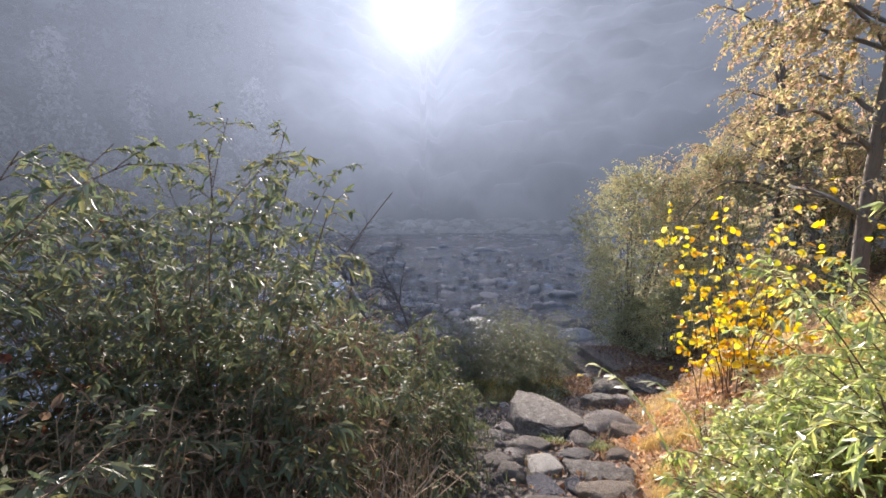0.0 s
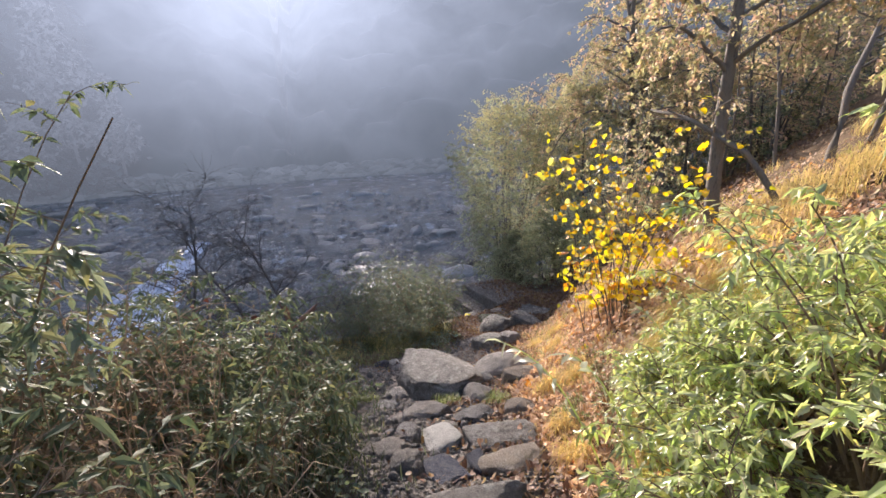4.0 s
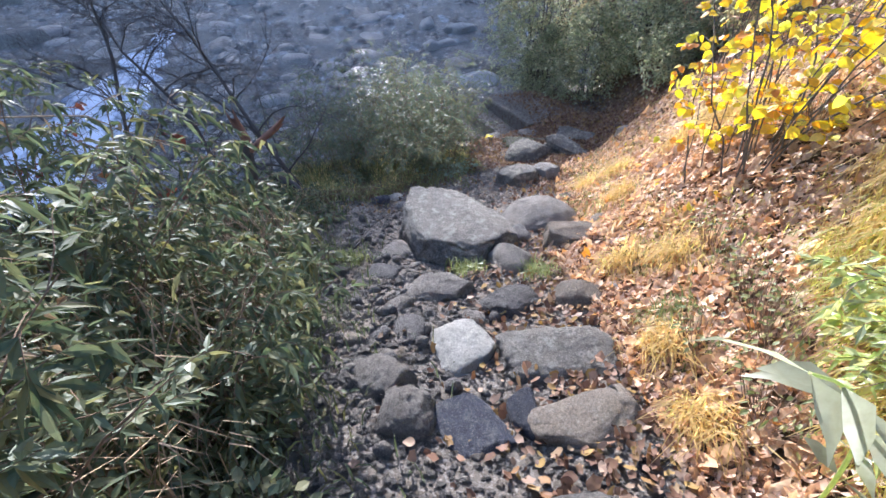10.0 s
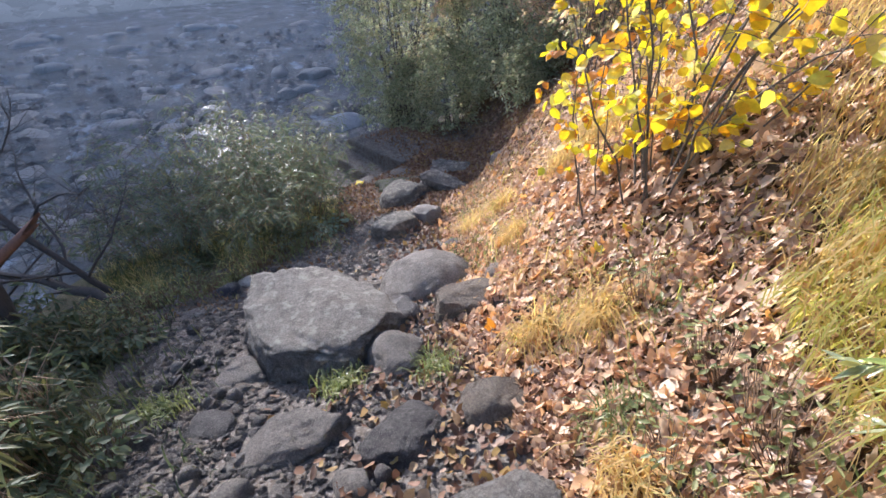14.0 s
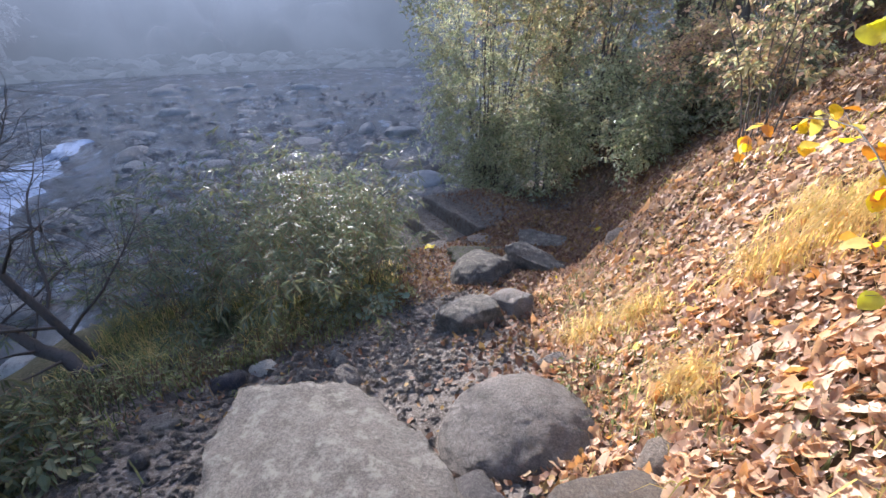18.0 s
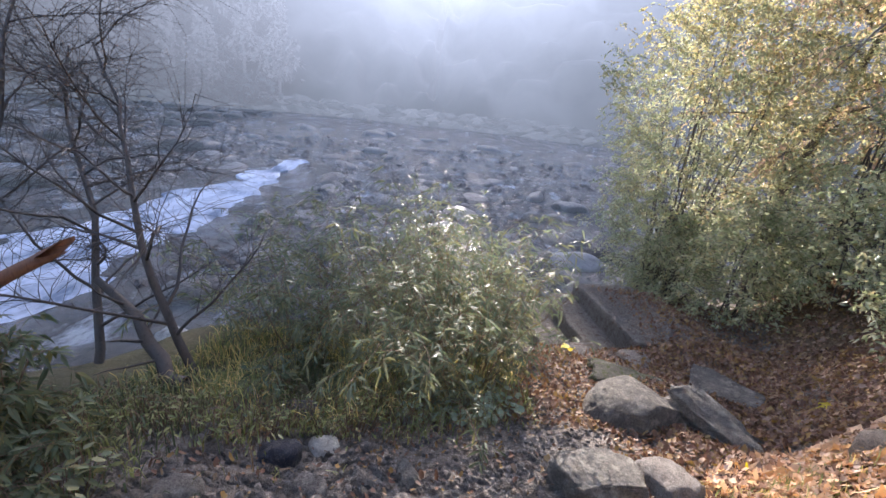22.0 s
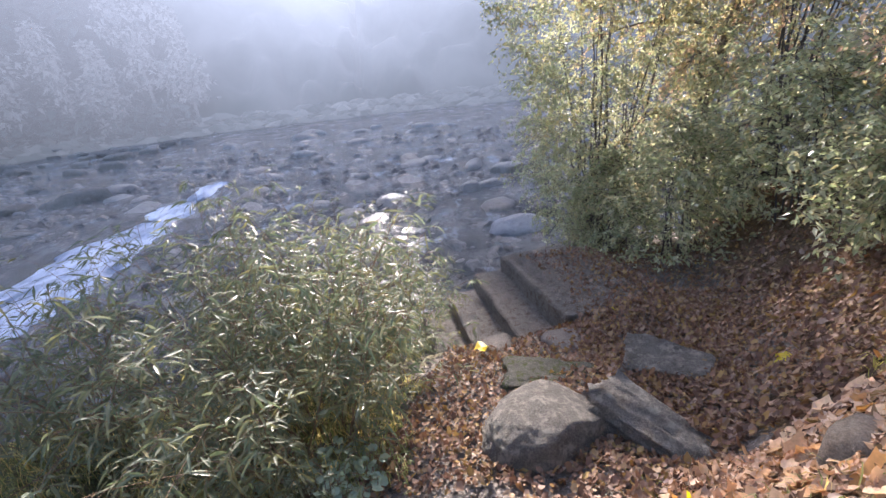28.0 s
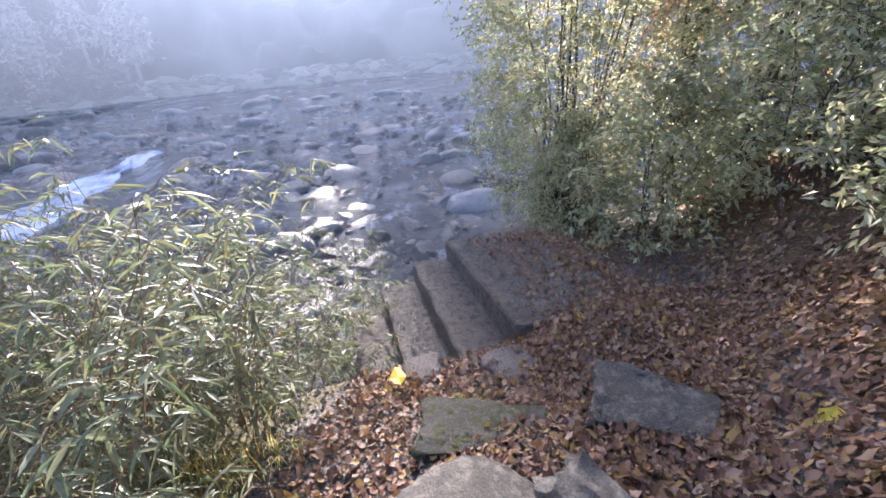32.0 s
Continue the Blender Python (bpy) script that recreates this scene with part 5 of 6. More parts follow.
# bare alders over the water
tree("bare_alder", "bare dark alder leaning over the water", (0.1, 6.5), 430, (-0.9, 0.4, 0.75), 2.6, 0.032, 17, 1.4, 34, 0.5, 0, (0.05, 0.03), [M_LEAF_BROWN], M_BARK_D, 0.05, 0.15, 0.12)
tree("bare_alder", "bare dark alder leaning over the water", (-0.7, 6.6), 431, (-0.35, 0.4, 1), 3.0, 0.032, 17, 1.3, 34, 0.5, 0, (0.05, 0.03), [M_LEAF_BROWN], M_BARK_D, 0.05, 0.12, 0.12)
tree("bare_alder", "bare dark alder leaning over the water", (-1.3, 6.3), 432, (-0.3, 0.5, 1), 3.2, 0.032, 17, 1.4, 34, 0.55, 0, (0.05, 0.03), [M_LEAF_BROWN], M_BARK_D, 0.05, 0.12, 0.12)


def snag():
    """A torn-off trunk with a splintered fork."""
    r = np.random.default_rng(5)
    top = tagged(new("broken_tree"), "broken tree trunk with torn orange wood", "tree stump")
    x, y = -0.45, 6.15
    top.matrix_world = pose(x, y, gz(x, y))
    part("trunk", mesh_np("trunk", *tube(grow(r, (0, 0, -0.15), (0.25, 0.05, 1), 0.95, 8, 0.07), 0.07, 0.05, 10), [M_BARK_D], None, True), top)
    for way, ln, th in (((-0.1, 0.0, 1), 0.3, 0.036), ((0.8, 0.2, 0.55), 0.3, 0.026)):
        line = grow(r, (0.2, 0.04, 0.72), way, ln, 6, 0.05)
        v, t = tube(line, th * 1.15, th, 10)
        v[-10:] += unit(np.array([way])) * r.uniform(-0.05, 0.14, 10)[:, None]
        part("torn_limb", mesh_np("torn_limb", v, t, [M_WOOD], None, True), top, "splintered orange wood")
    return top


snag()


def fallen_branch(a, c, thick, seed, label):
    r = np.random.default_rng(seed)
    a, c = np.array(a), np.array(c)
    top = tagged(new("fallen_branch"), label, "branch")
    top.matrix_world = pose(*a)
    line = np.linspace(0, 1, 9)[:, None] * (c - a) + 0.03 * r.standard_normal((9, 3))
    part("limb", mesh_np("limb", *tube(line, thick, thick * 0.5, 7), [M_BARK_D], None, True), top)
    for k in range(5):
        t = grow(r, line[2 + k], r.standard_normal(3) * (1, 1, 0.5) + (0, 0, 0.6), 0.35, 5, 0.15)
        part("side_branch", mesh_np("side_branch", *tube(t, thick * 0.25, 0.002, 4), [M_BARK_D], None, True), top)


fallen_branch((0.1, 6.75, gz(0.1, 6.75)), (-0.75, 7.3, gz(0.1, 6.75) + 0.4), 0.05, 11, "dark dead branch leaning out over the water")
fallen_branch((0.5, 5.0, gz(0.5, 5.0) + 0.03), (0.62, 5.35, gz(0.62, 5.35) + 0.05), 0.012, 12, "short dead stick lying on the gravel")

# woods on the far hillside
def far_woods(n, seed):
    r = np.random.default_rng(seed)
    az, d = np.radians(-62 + 40 * r.random(n) ** 1.3), 53.2 + 70 * r.random(n) ** 1.7
    n, m = len(az), 90
    h, wide = (r.uniform(4, 11, n) * np.clip((d - 50) / 8, 0.3, 1))[:, None], r.uniform(1.5, 2.8, n)[:, None]
    u, a = r.random((n, m)), r.uniform(0, 6.283, (n, m))
    cone = (r.random(n) < 0.5)[:, None]
    rad = np.where(cone, (1 - u) * wide, wide * np.sin(0.2 + u * 2.9) ** 0.6) * np.sqrt(r.random((n, m)))
    p = np.stack([(d * np.sin(az))[:, None] + rad * np.cos(a), (d * np.cos(az))[:, None] + rad * np.sin(a), hill_z(az, d)[:, None] - 0.5 + h * u], -1).reshape(-1, 3)
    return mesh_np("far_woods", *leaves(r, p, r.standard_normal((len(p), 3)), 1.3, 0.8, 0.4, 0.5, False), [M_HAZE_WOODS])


def far_rubble(n, seed):
    r = np.random.default_rng(seed)
    az, d = np.radians(r.uniform(-60, 60, n)), r.uniform(51, 54.5, n)
    s = r.uniform(0.3, 1.1, n)
    base = np.array([(1, 0, 0), (0.35, 0.9, 0), (-0.75, 0.6, 0), (-0.8, -0.55, 0), (0.3, -0.9, 0), (0.45, 0.1, 0.8), (-0.35, 0.25, 0.7), (-0.1, -0.45, 0.75)])
    tri = np.array([(0, 1, 5), (1, 6, 5), (1, 2, 6), (2, 3, 6), (3, 7, 6), (3, 4, 7), (4, 0, 7), (0, 5, 7), (5, 6, 7)])
    v = base[None] * (1 + 0.3 * r.standard_normal((n, 8, 3)).clip(-1, 1)) * s[:, None, None] * np.array([1.5, 1, 0.6])
    v += np.stack([d * np.sin(az), d * np.cos(az), np.full(n, WATER - 0.1) + np.maximum(0, d - 52) * 0.5], -1)[:, None]
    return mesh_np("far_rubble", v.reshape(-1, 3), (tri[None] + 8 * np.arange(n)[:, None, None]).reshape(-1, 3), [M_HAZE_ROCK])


tagged(new("far_rubble", far_rubble(1500, 78)), "rocks along the far shore, glowing in place of mist", "rocks", kind="stuff")
tagged(new("far_woods", far_woods(420, 77)), "trees standing on the far hillside, glowing in place of mist", "woods", kind="stuff")


def far_tree(seed, h):
    """A slender tree on the far bank: trunk, limbs, and a crown of leaf sprays."""
    r = np.random.default_rng(seed)
    top = tagged(new("forest_tree"), "pale-leaved tree beyond the river, glowing in place of mist", "tree", "trees beyond the river")
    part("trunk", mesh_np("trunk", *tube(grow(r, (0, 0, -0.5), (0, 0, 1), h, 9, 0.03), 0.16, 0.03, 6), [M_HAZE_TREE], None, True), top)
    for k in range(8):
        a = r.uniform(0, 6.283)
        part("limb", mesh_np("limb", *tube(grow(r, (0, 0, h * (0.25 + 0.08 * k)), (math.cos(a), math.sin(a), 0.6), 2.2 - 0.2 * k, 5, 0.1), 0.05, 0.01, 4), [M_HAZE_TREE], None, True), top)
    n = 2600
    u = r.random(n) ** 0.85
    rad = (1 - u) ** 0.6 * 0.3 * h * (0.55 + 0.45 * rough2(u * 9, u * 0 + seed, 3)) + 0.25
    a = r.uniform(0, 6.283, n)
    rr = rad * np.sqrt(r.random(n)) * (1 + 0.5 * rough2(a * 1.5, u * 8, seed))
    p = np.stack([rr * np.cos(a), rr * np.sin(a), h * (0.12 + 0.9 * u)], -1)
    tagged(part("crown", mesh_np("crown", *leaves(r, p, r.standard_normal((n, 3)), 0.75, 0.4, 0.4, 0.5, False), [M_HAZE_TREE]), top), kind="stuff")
    return top


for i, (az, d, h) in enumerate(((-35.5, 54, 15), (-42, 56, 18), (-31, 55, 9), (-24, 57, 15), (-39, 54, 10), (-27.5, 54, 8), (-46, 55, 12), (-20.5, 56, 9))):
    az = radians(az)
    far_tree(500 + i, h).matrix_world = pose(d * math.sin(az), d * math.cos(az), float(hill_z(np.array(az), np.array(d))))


# ---- grass, litter and low plants ----
def grass_mesh(name, n, pick, length, width, seed, mat, bend, comb=(0, 0)):
    """Curved blades in one mesh; comb: the way in which they lie."""
    r = np.random.default_rng(seed)
    x, y = laid(*pick(r, n))
    n = len(x)
    z = ground(x, y) - 0.01
    a = r.uniform(0, 6.283, n)
    out = np.stack([np.cos(a) * 0.6 + comb[0], np.sin(a) * 0.6 + comb[1], np.zeros(n)], -1)
    L = (length * r.uniform(0.5, 1.2, n))[:, None]
    side = unit(np.cross(out + 1e-6, np.array([0, 0, 1.0]))) * width * r.uniform(0.6, 1.3, n)[:, None]
    p0 = np.stack([x, y, z], -1)
    b = (bend * r.uniform(0.5, 1.3, n))[:, None]
    up = np.array([0, 0, 1.0])
    p1 = p0 + L * (0.45 * up + 0.2 * b * out)
    p2 = p0 + L * ((0.75 - 0.2 * b) * up + 0.55 * b * out)
    p3 = p0 + L * ((0.85 - 0.55 * b) * up + 0.95 * b * out)
    v = np.stack([p0 - side, p0 + side, p1 - side, p1 + side, p2 - side * 0.7, p2 + side * 0.7, p3], 1)
    t = np.array([(0, 1, 3), (0, 3, 2), (2, 3, 5), (2, 5, 4), (4, 5, 6)])
    return mesh_np(name, v.reshape(-1, 3), (t[None] + 7 * np.arange(n)[:, None, None]).reshape(-1, 3), [mat])


def tufts(centres, radius):
    def pick(r, n):
        c = np.array(centres)[r.integers(0, len(centres), n)]
        return c[:, 0] + radius * r.standard_normal(n), c[:, 1] + radius * r.standard_normal(n)
    return pick


def sunny_bank(r, n):
    x, y = r.uniform(2.2, 6.5, n), r.uniform(2.2, 5.6, n)
    keep = (x - np.interp(y, TOE_Y, TOE_X) > 0.35) & (rough2(x * 1.4, y * 1.4, 21) > 0.22)
    return x[keep], y[keep]


def path_edge(r, n):
    y = r.uniform(2.2, 6.4, n)
    x = np.interp(y, TOE_Y, TOE_X) + r.normal(0.15, 0.18, n)
    keep = rough2(x * 2.5, y * 2.5, 22) > 0.15
    return x[keep], y[keep]


def weedy_edge(r, n):
    y = r.uniform(1.6, 7.6, n)
    x = np.interp(y, (0, 3, 6, 6.6, 7.2, 7.6), (0.1, 0.15, 0.2, 0.7, 1.5, 1.9)) + r.normal(-0.25, 0.3, n)
    keep = rough2(x * 2.2, y * 2.2, 23) > -0.35
    return x[keep], y[keep]


tagged(new("dry_grass", grass_mesh("dry_grass", 17000, sunny_bank, 0.32, 0.002, 31, M_GRASS_GOLD, 1.1, (-0.7, -0.25))), "long golden dry grass combed down the bank", "grass", kind="stuff")
tagged(new("dry_grass", grass_mesh("dry_grass", 1700, path_edge, 0.14, 0.0022, 32, M_GRASS_GOLD, 0.8, (-0.3, -0.2))), "short golden grass along the foot of the bank", "grass", kind="stuff")
def grassy_corner(r, n):
    x, y = r.uniform(1.6, 3.6, n), r.uniform(2.3, 3.45, n)
    keep = (x > np.interp(y, TOE_Y, TOE_X) + np.interp(y, (2.3, 2.8, 3.4), (0, 0.2, 0.5))) & (rough2(x * 3, y * 3, 24) > 0)
    return x[keep], y[keep]


tagged(new("grass", grass_mesh("grass", 9000, grassy_corner, 0.24, 0.003, 36, M_GRASS_LIME, 1.0, (-0.5, -0.3))), "yellow-green grass lying over the bank", "grass", kind="stuff")
tagged(new("dry_grass", grass_mesh("dry_grass", 2200, grassy_corner, 0.24, 0.0018, 37, M_GRASS_GOLD, 1.1, (-0.5, -0.3))), "golden grass lying over the bank", "grass", kind="stuff")
def willow_feet(r, n):
    y = r.uniform(6.2, 7.6, n)
    x = r.uniform(-0.2, 2.3, n)
    keep = (off_shore(x, y) < -0.05) & (x < np.interp(y, (6.2, 6.8, 7.6), (0.9, 1.9, 2.5))) & (rough2(x * 3, y * 3, 25) > -0.4)
    return x[keep], y[keep]


tagged(new("grass", grass_mesh("grass", 5000, willow_feet, 0.2, 0.003, 38, M_GRASS_GREEN, 0.9)), "grey-green grass at the feet of the willow scrub", "grass", kind="stuff")
tagged(new("dry_grass", grass_mesh("dry_grass", 2200, willow_feet, 0.24, 0.0025, 39, M_GRASS_GOLD, 0.9)), "straw-coloured grass at the feet of the willow scrub", "grass", kind="stuff")
def open_bank(r, n):
    x, y = r.uniform(2.3, 6.0, n), r.uniform(3.2, 6.6, n)
    keep = (x - np.interp(y, TOE_Y, TOE_X) > 0.1) & (rough2(x * 2.6, y * 2.6, 26) > 0.1)
    return x[keep], y[keep]


tagged(new("dry_grass", grass_mesh("dry_grass", 2200, open_bank, 0.16, 0.0022, 46, M_GRASS_GOLD, 1.1, (-0.5, -0.3))), "short golden grass pushing through the leaves", "grass", kind="stuff")
tagged(new("grass", grass_mesh("grass", 6000, open_bank, 0.13, 0.003, 47, M_GRASS_LIME, 0.9, (-0.3, -0.2))), "yellow-green grass pushing through the leaves", "grass", kind="stuff")
def scrub_edge(r, n):
    x, y = r.uniform(-0.5, 2.3, n), r.uniform(5.7, 7.5, n)
    edge = np.interp(x, (-0.5, 0.4, 1.2, 2.3), (5.75, 6.15, 6.6, 7.3))
    keep = (y > edge + 0.12 * r.standard_normal(len(x))) & (y < edge + 0.75) & (rough2(x * 4, y * 4, 27) > -0.25)
    return on_plan(x[keep], y[keep])


tagged(new("grass", grass_mesh("grass", 9000, scrub_edge, 0.15, 0.0035, 51, M_GRASS_GREEN, 1.0)), "short green grass before the willow scrub", "grass", kind="stuff")
tagged(new("dry_grass", grass_mesh("dry_grass", 3500, scrub_edge, 0.2, 0.0025, 52, M_BROWN_STRAW, 1.1)), "brown dead grass among the green before the willows", "grass", kind="stuff")
MOSSY = ((2.72, 5.4), (2.8, 5.62), (2.95, 5.85), (3.45, 5.85), (3.3, 6.45), (3.05, 7.75), (2.5, 5.15), (3.75, 8.6))
tagged(new("moss", grass_mesh("moss", 3400, tufts(MOSSY, 0.06), 0.05, 0.003, 650, M_MOSS, 0.9)), "yellow-green moss cushions among fallen leaves", "moss", kind="stuff")
tagged(new("grass", grass_mesh("grass", 2600, path_edge, 0.14, 0.003, 33, M_GRASS_GREEN, 0.8)), "short green grass along the path", "grass", kind="stuff")
tagged(new("grass", grass_mesh("grass", 8000, weedy_edge, 0.18, 0.003, 34, M_LEAF_SHADE, 0.8)), "green grass under the weeds", "grass", kind="stuff")
tagged(new("dry_stalks", grass_mesh("dry_stalks", 5200, lambda r, n: (r.uniform(-2.6, 0.1, n), r.uniform(1.2, 5.2, n)), 0.8, 0.003, 35, M_DRY, 0.7)), "dry brown stalks among the weeds", "stalks", kind="stuff")
def stalk_clump(r, n):
    return -0.75 + 0.25 * r.standard_normal(n), 2.3 + 0.4 * r.standard_normal(n)


tagged(new("dry_stalks", grass_mesh("dry_stalks", 2600, stalk_clump, 0.75, 0.003, 48, M_BROWN_STRAW, 0.6)), "reddish-brown dead stalks at the foot of the weeds", "stalks", kind="stuff")
tagged(new("grass", grass_mesh("grass", 3500, lambda r, n: (-0.25 + 0.18 * r.standard_normal(n), r.uniform(1.3, 3.4, n)), 0.16, 0.004, 49, M_GRASS_GREEN, 0.8)), "green grass at the edge of the path", "grass", kind="stuff")
for i, (x, y) in enumerate(((2.05, 3.55), (1.75, 3.0), (2.2, 4.15), (2.75, 5.0), (2.9, 5.6), (3.6, 5.2), (3.2, 3.5), (1.3, 4.55), (1.75, 4.35), (0.5, 4.9), (3.33, 5.2), (3.5, 5.05), (2.6, 3.35), (2.9, 3.5), (2.35, 3.95), (3.05, 5.45), (1.9, 3.4), (2.1, 2.75))):
    gold = i not in (0, 7, 8, 9)
    me = grass_mesh("grass_tuft", 190, tufts([(x, y)], 0.055), 0.26 if gold else 0.16, 0.003, 600 + i, M_GRASS_GOLD if gold else M_GRASS_GREEN, 1.0, (-0.3, -0.3) if gold else (0, 0))
    tagged(new("grass_tuft", me), "golden grass tuft among fallen leaves" if gold else "small green grass tuft between stones", "grass tuft", "grass tufts")


def lobed(r, x, y, z, size, curl=0.35, lift=0.012, slope=None):
    """Fallen lobed leaves: a curled star of seven points round a middle."""
    n, k = len(x), 10
    ang = np.linspace(0, 2 * math.pi, k, endpoint=False)[None] + r.uniform(0, 6.283, n)[:, None]
    rad = np.where(np.arange(k)[None] % 2 == 0, 1.0, 0.8) * (1 + 0.13 * r.standard_normal((n, k)))
    s = (size * r.uniform(0.4, 1.4, n))[:, None]
    tilt = r.normal(0, 0.62, (n, 2))
    px, py = rad * np.cos(ang), rad * np.sin(ang) * r.uniform(0.4, 0.9, n)[:, None]
    cup = r.uniform(-0.3, 1, n)[:, None] * curl
    pz = cup * (px ** 2) + r.uniform(-0.2, 1.1, n)[:, None] * curl * np.abs(py) + tilt[:, :1] * px + tilt[:, 1:] * py + 0.1 * r.standard_normal((n, k))
    yaw = r.uniform(0, 6.283, n)[:, None]
    px, py = px * np.cos(yaw) - py * np.sin(yaw), px * np.sin(yaw) + py * np.cos(yaw)
    if slope is not None:
        pz = pz + slope[0][:, None] * px + slope[1][:, None] * py
    rim = np.stack([x[:, None] + s * px, y[:, None] + s * py, z[:, None] + s * pz], -1)
    mid = np.stack([x, y, z], -1)[:, None]
    v = np.concatenate([mid, rim], 1)
    v[:, :, 2] += lift + 0.35 * s
    i = np.arange(k)
    t = np.stack([np.zeros(k, int), i + 1, (i + 1) % k + 1], 1)
    return v.reshape(-1, 3), (t[None] + (k + 1) * np.arange(n)[:, None, None]).reshape(-1, 3)


def litter(name, n, pick, size, seed, mat, label, curl=0.35, lift=0.012):
    r = np.random.default_rng(seed)
    x, y = laid(*pick(r, n))
    lie = np.maximum.reduce([ground(x, y)] + [(ground(x + a, y + b) + ground(x - a, y - b)) / 2 for a, b in ((0.05, 0), (0, 0.05), (0.035, 0.035), (0.035, -0.035))])
    fall = [(ground(x + a, y + b) - ground(x - a, y - b)) / 0.06 * r.uniform(-0.1, 0.9, len(x)) for a, b in ((0.03, 0), (0, 0.03))]
    return tagged(new(name, mesh_np(name, *lobed(r, x, y, lie + 0.01 * r.random(len(x)), size, curl, lift, fall), [mat], None, True)), label, "leaf litter", kind="stuff")


def bank_spots(r, n):
    y = r.uniform(2.0, 6.5, n)
    x = np.interp(y, TOE_Y, TOE_X) - 0.25 + abs(r.normal(0, 1.5, n))
    return x, y


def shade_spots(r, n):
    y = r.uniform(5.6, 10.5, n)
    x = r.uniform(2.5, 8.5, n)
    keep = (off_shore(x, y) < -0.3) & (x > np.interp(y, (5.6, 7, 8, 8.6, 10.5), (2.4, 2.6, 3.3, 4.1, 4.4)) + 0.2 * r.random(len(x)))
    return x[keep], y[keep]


def path_spots(r, n):
    y = r.uniform(2.4, 8.2, n)
    x = np.interp(y, TOE_Y, TOE_X) - abs(r.normal(0, 0.45, n))
    return x, y


litter("leaf_litter", 4200, bank_spots, 0.03, 45, M_LITTER_L, "larger pale tan and orange leaves lying on the bank", 0.9)
litter("leaf_litter", 34000, bank_spots, 0.0185, 41, M_LITTER, "curled brown and orange leaves covering the bank", 1.3)
# Leaves of the shaded stretch: damp, with shade put into their colour too.
litter("leaf_litter", 9000, lambda r, n: (r.uniform(3.4, 5.2, n), r.uniform(6.6, 8.6, n)), 0.018, 49, M_LITTER_D, "damp leaves drifted along the foot of the bank, darkened for shade", 0.9, 0.03)
litter("leaf_litter", 34000, shade_spots, 0.018, 42, M_LITTER_D, "damp leaves under the bushes, their brown darkened for shade", 0.7)
def willow_front(r, n):
    y = r.uniform(5.7, 7.1, n)
    return np.interp(y, (5.7, 6.4, 7.1), (0.4, 0.8, 1.9)) + 1.3 * r.random(n) ** 1.5, y


litter("leaf_litter", 900, willow_front, 0.014, 44, M_LITTER_D, "small brown leaves on the gravel below the willows", 0.5)
def step_front(r, n):
    y = r.uniform(6.6, 8.3, n)
    return np.interp(y, (6.6, 7.4, 8.3), (1.9, 2.2, 2.5)) + 1.4 * r.random(n), y


litter("leaf_litter", 5000, step_front, 0.017, 48, M_LITTER_D, "small damp brown leaves on the soil by the steps", 0.6)
litter("leaf_litter", 7500, path_spots, 0.02, 43, M_LITTER_D, "small damp leaves between the stones", 0.5)

r11 = np.random.default_rng(11)
ly = r11.uniform(8.3, 9.95, 1500)
lx = 3.5 - 0.16 * (ly - 9.15) + 0.95 * r11.random(1500) ** 0.45
lying = new("leaf_litter", mesh_np("leaf_litter", *lobed(r11, lx, ly, landing_top(lx, ly), 0.017, 0.6, 0.004), [M_LITTER_D], None, True))
lying.matrix_world = BEND
tagged(lying, "damp brown leaves blown onto the concrete landing", "leaf litter", kind="stuff")

# single fallen leaves that stand out
r10 = np.random.default_rng(10)
for i, (x, y, s, m, what) in enumerate(((1.5, 3.3, 0.05, M_LITTER, "brown oak-like"), (1.25, 3.42, 0.05, M_LITTER, "brown oak-like"), (2.35, 3.9, 0.038, M_LEAF_YELLOW, "yellow"), (2.9, 3.35, 0.056, M_LEAF_ORANGE, "orange"), (2.55, 4.3, 0.045, M_LEAF_ORANGE, "orange"), (2.75, 4.65, 0.045, M_LEAF_YELLOW, "yellow"),
                                        (2.45, 4.95, 0.045, M_LEAF_ORANGE, "orange"), (2.6, 5.1, 0.041, M_LEAF_ORANGE, "orange"), (3.1, 5.4, 0.045, M_LEAF_YELLOW, "yellow"), (2.72, 5.75, 0.038, M_LEAF_YELLOW, "yellow"), (3.3, 6.35, 0.030, M_LEAF_YELLOW, "yellow"), (4.3, 7.1, 0.045, M_LEAF_YELLOW, "yellow"),
                                        (4.6, 7.6, 0.045, M_LEAF_YELLOW, "yellow"), (2.72, 8.0, 0.1, M_LEAF_YELLOW, "yellow"), (3.9, 8.3, 0.038, M_LEAF_YELLOW, "yellow"), (4.2, 6.6, 0.045, M_LEAF_ORANGE, "orange"), (2.1, 4.35, 0.041, M_LEAF_ORANGE, "orange"), (1.55, 4.5, 0.05, M_LITTER, "brown oak-like"))):
    x, y = laid(x, y)
    lift, s = (0.16 if i < 1 else 0.03), (s if s > 0.08 else s * 0.72)
    v, t = lobed(r10, np.zeros(1), np.zeros(1), np.zeros(1), s, 0.3)
    ob = new("fallen_leaf", mesh_np("fallen_leaf", v, t, [m]))
    ob.matrix_world = pose(x, y, gz(x, y) + lift)
    tagged(ob, f"large {what} leaf lying on the litter", "leaf", "single fallen leaves")


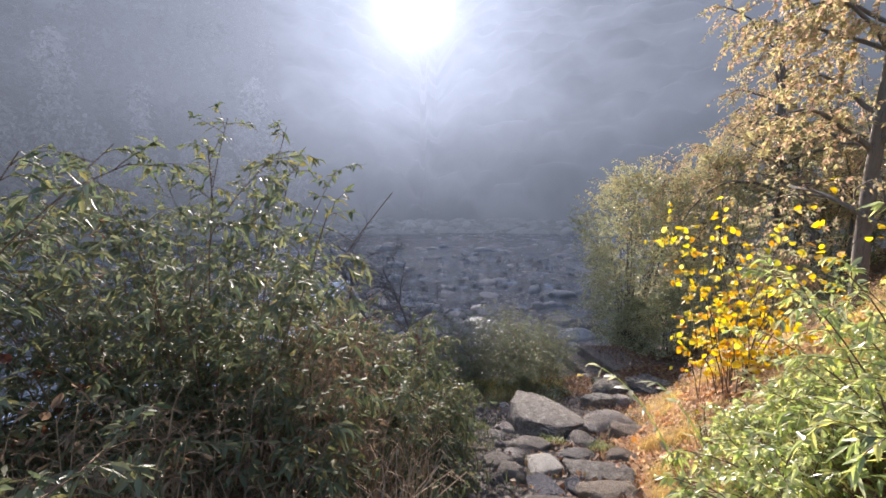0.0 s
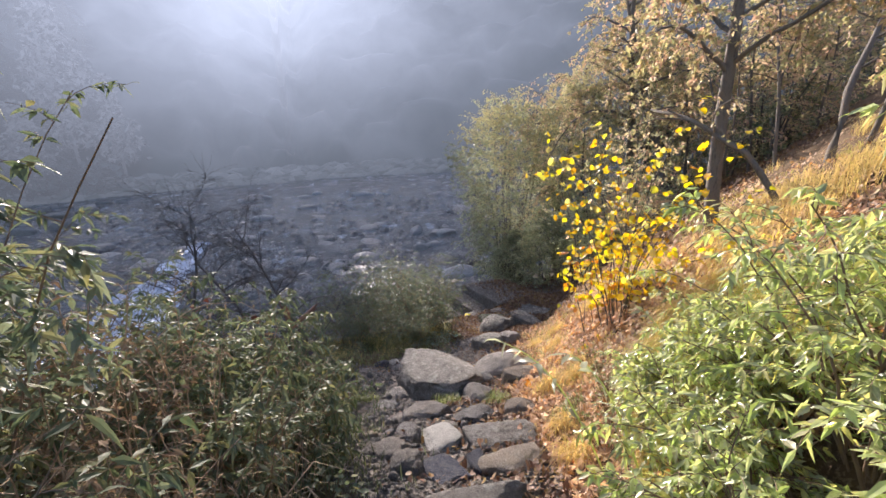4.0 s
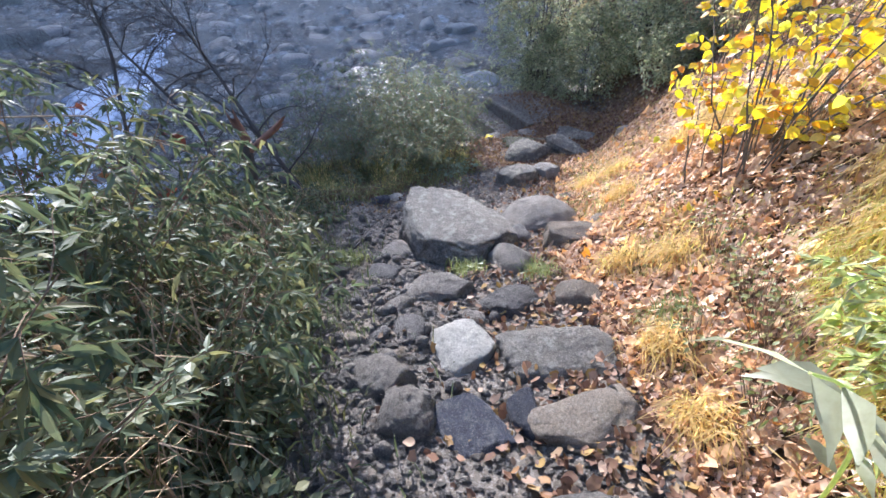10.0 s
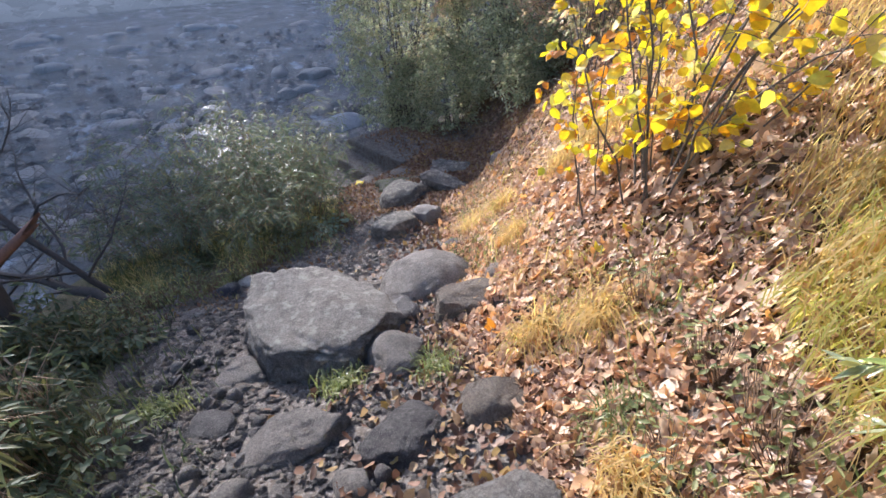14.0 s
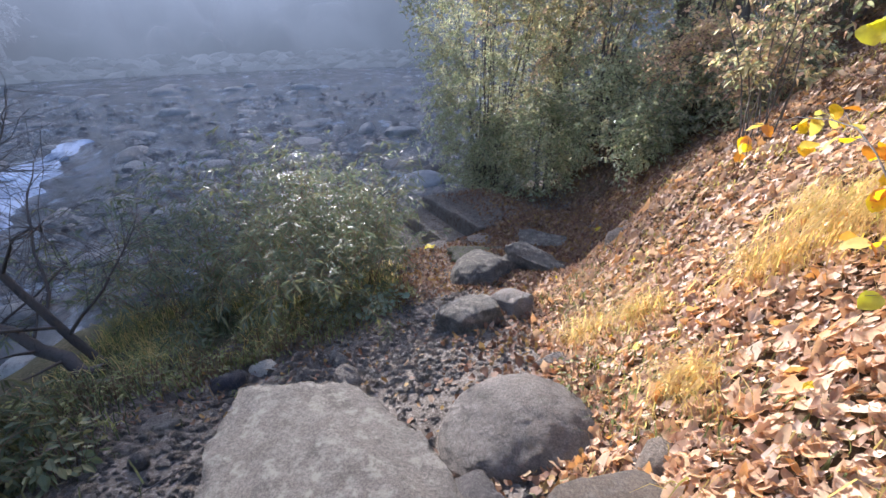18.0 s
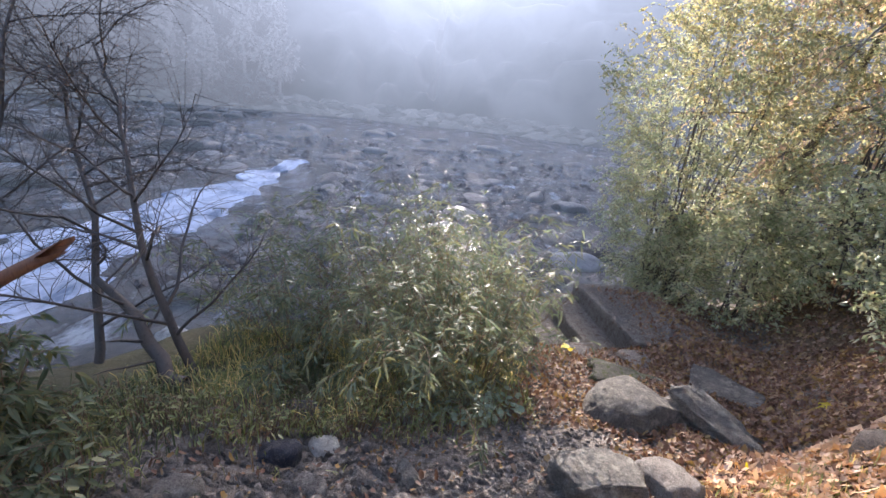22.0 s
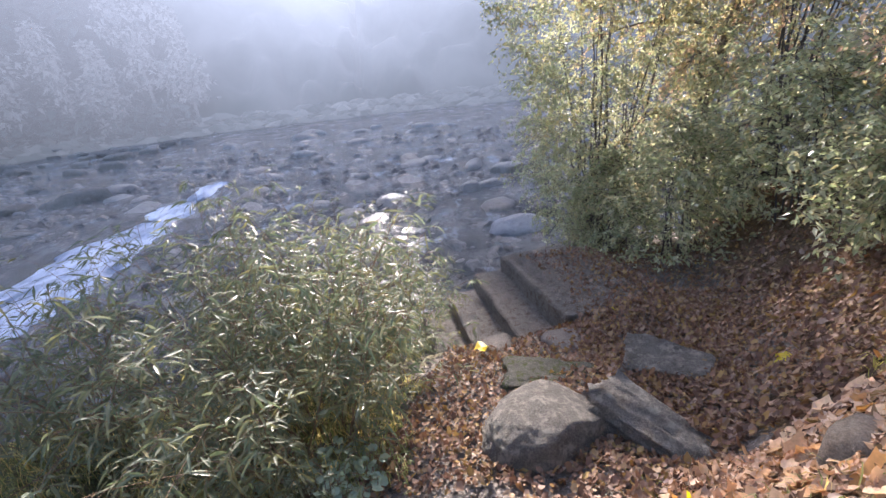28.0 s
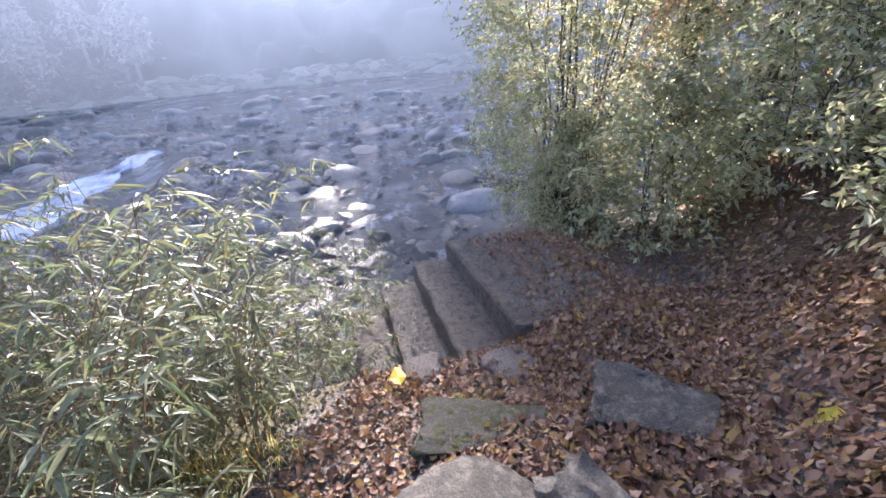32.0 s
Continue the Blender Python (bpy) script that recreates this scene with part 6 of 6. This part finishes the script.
for i in range(26):
    x, y = r10.uniform(2.3, 3.9), r10.uniform(4.0, 6.2)
    if x < np.interp(y, TOE_Y, TOE_X) + 0.1:
        continue
    x, y = laid(x, y)
    m, what = ((M_LEAF_ORANGE, "orange"), (M_LEAF_YELLOW, "yellow"), (M_LITTER_L, "pale tan"))[i % 3]
    ob = new("fallen_leaf", mesh_np("fallen_leaf", *lobed(r10, np.zeros(1), np.zeros(1), np.zeros(1), r10.uniform(0.025, 0.042), 0.8), [m], None, True))
    ob.matrix_world = pose(x, y, gz(x, y) + 0.02)
    tagged(ob, f"curled {what} leaf on top of the litter", "leaf", "single fallen leaves")


def rosette(x, y, seed, n, size, mat, label, name, radius=0.14, rise=0.12, full=0.9, droop=0.5):
    """A low plant of many leaves on short stalks."""
    r = np.random.default_rng(seed)
    top = tagged(new(name), label, "plant", "low plants")
    x, y = laid(x, y)
    top.matrix_world = pose(x, y, gz(x, y))
    a = r.uniform(0, 6.283, n)
    u = np.sqrt(r.random(n)) * radius
    p = np.stack([u * np.cos(a), u * np.sin(a), rise * r.uniform(0.3, 1, n)], -1)
    stalks = [tube(np.array([(q[0] * 0.6, q[1] * 0.6, -0.02), (q[0] * 0.9, q[1] * 0.9, q[2] * 0.6), q]), 0.002, 0.001, 3) for q in p]
    tagged(part("stalkwork", mesh_np("stalkwork", *joined(stalks), [M_STEM]), top), kind="stuff")
    d = np.stack([np.cos(a), np.sin(a), r.uniform(-0.2, 0.5, n)], -1)
    part("foliage", mesh_np("foliage", *leaves(r, p, d, *size, droop, full), [mat]), top)
    return top


for i, (x, y) in enumerate(((1.75, 6.62), (1.95, 6.72), (1.6, 6.78), (1.45, 6.6), (1.85, 6.85))):
    rosette(x, y, 700 + i, 60, (0.06, 0.05), M_BLUEGREEN, "low plant with rounded bluish-green leaves", "ground_cover")
for i, (x, y) in enumerate(((0.1, 3.3), (0.2, 2.9), (0.15, 4.0), (0.05, 2.4), (0.25, 4.7), (0.3, 5.6), (-0.1, 5.4), (0.55, 6.5), (2.05, 3.3), (2.2, 3.2), (2.12, 3.08), (2.3, 3.38), (2.5, 3.8), (1.95, 2.9), (2.7, 3.1), (3.3, 4.2), (2.6, 5.3))):
    rosette(x, y, 720 + i, 90, (0.06, 0.035) if x < 1 else (0.034, 0.016), M_LEAF_GREEN if x < 1 else M_GRASS_GREEN, "low leafy green weed", "low_weed", 0.18, 0.16, 0.6)
for i, (x, y) in enumerate(((0.05, 2.1), (-0.15, 2.35))):
    rosette(x, y, 750 + i, 36, (0.26, 0.05), M_LEAF_GREEN, "green fern at the edge of the path", "fern", 0.05, 0.12, 0.5, 0.5)
for i in range(16):
    x = -0.3 + 0.145 * i
    y = float(np.interp(x, (-0.5, 0.4, 1.2, 2.3), (5.85, 6.3, 6.75, 7.4))) + 0.12 * math.sin(i * 2.4) + 0.1
    plan_x, plan_y = on_plan(np.array(x), np.array(y))
    rosette(float(plan_x), float(plan_y), 770 + i, 60, (0.045, 0.014), M_GRASS_GREEN if i % 3 else M_LEAF_GREEN, "low green weed at the foot of the willow scrub", "low_weed", 0.16, 0.16, 0.5)
plant("red_shrub", "small shrub with dull red leaves", "shrub", (-1.2, 5.4), 760, True, M_STEM, [M_LEAF_RED], 5, 1.5, (0.1, 0.1), 0.3, 7, 0.3, 8, (0.07, 0.045), 0.006, 0.2, 0.4, 0.3, full=0.8)
plant("red_shrub", "small shrub with dull red leaves", "shrub", (-1.6, 2.35), 761, True, M_STEM, [M_LEAF_RED, M_LEAF_BROWN], 6, 1.7, (-0.1, 0), 0.3, 7, 0.4, 8, (0.08, 0.05), 0.007, 0.2, 0.4, 0.3, full=0.8)
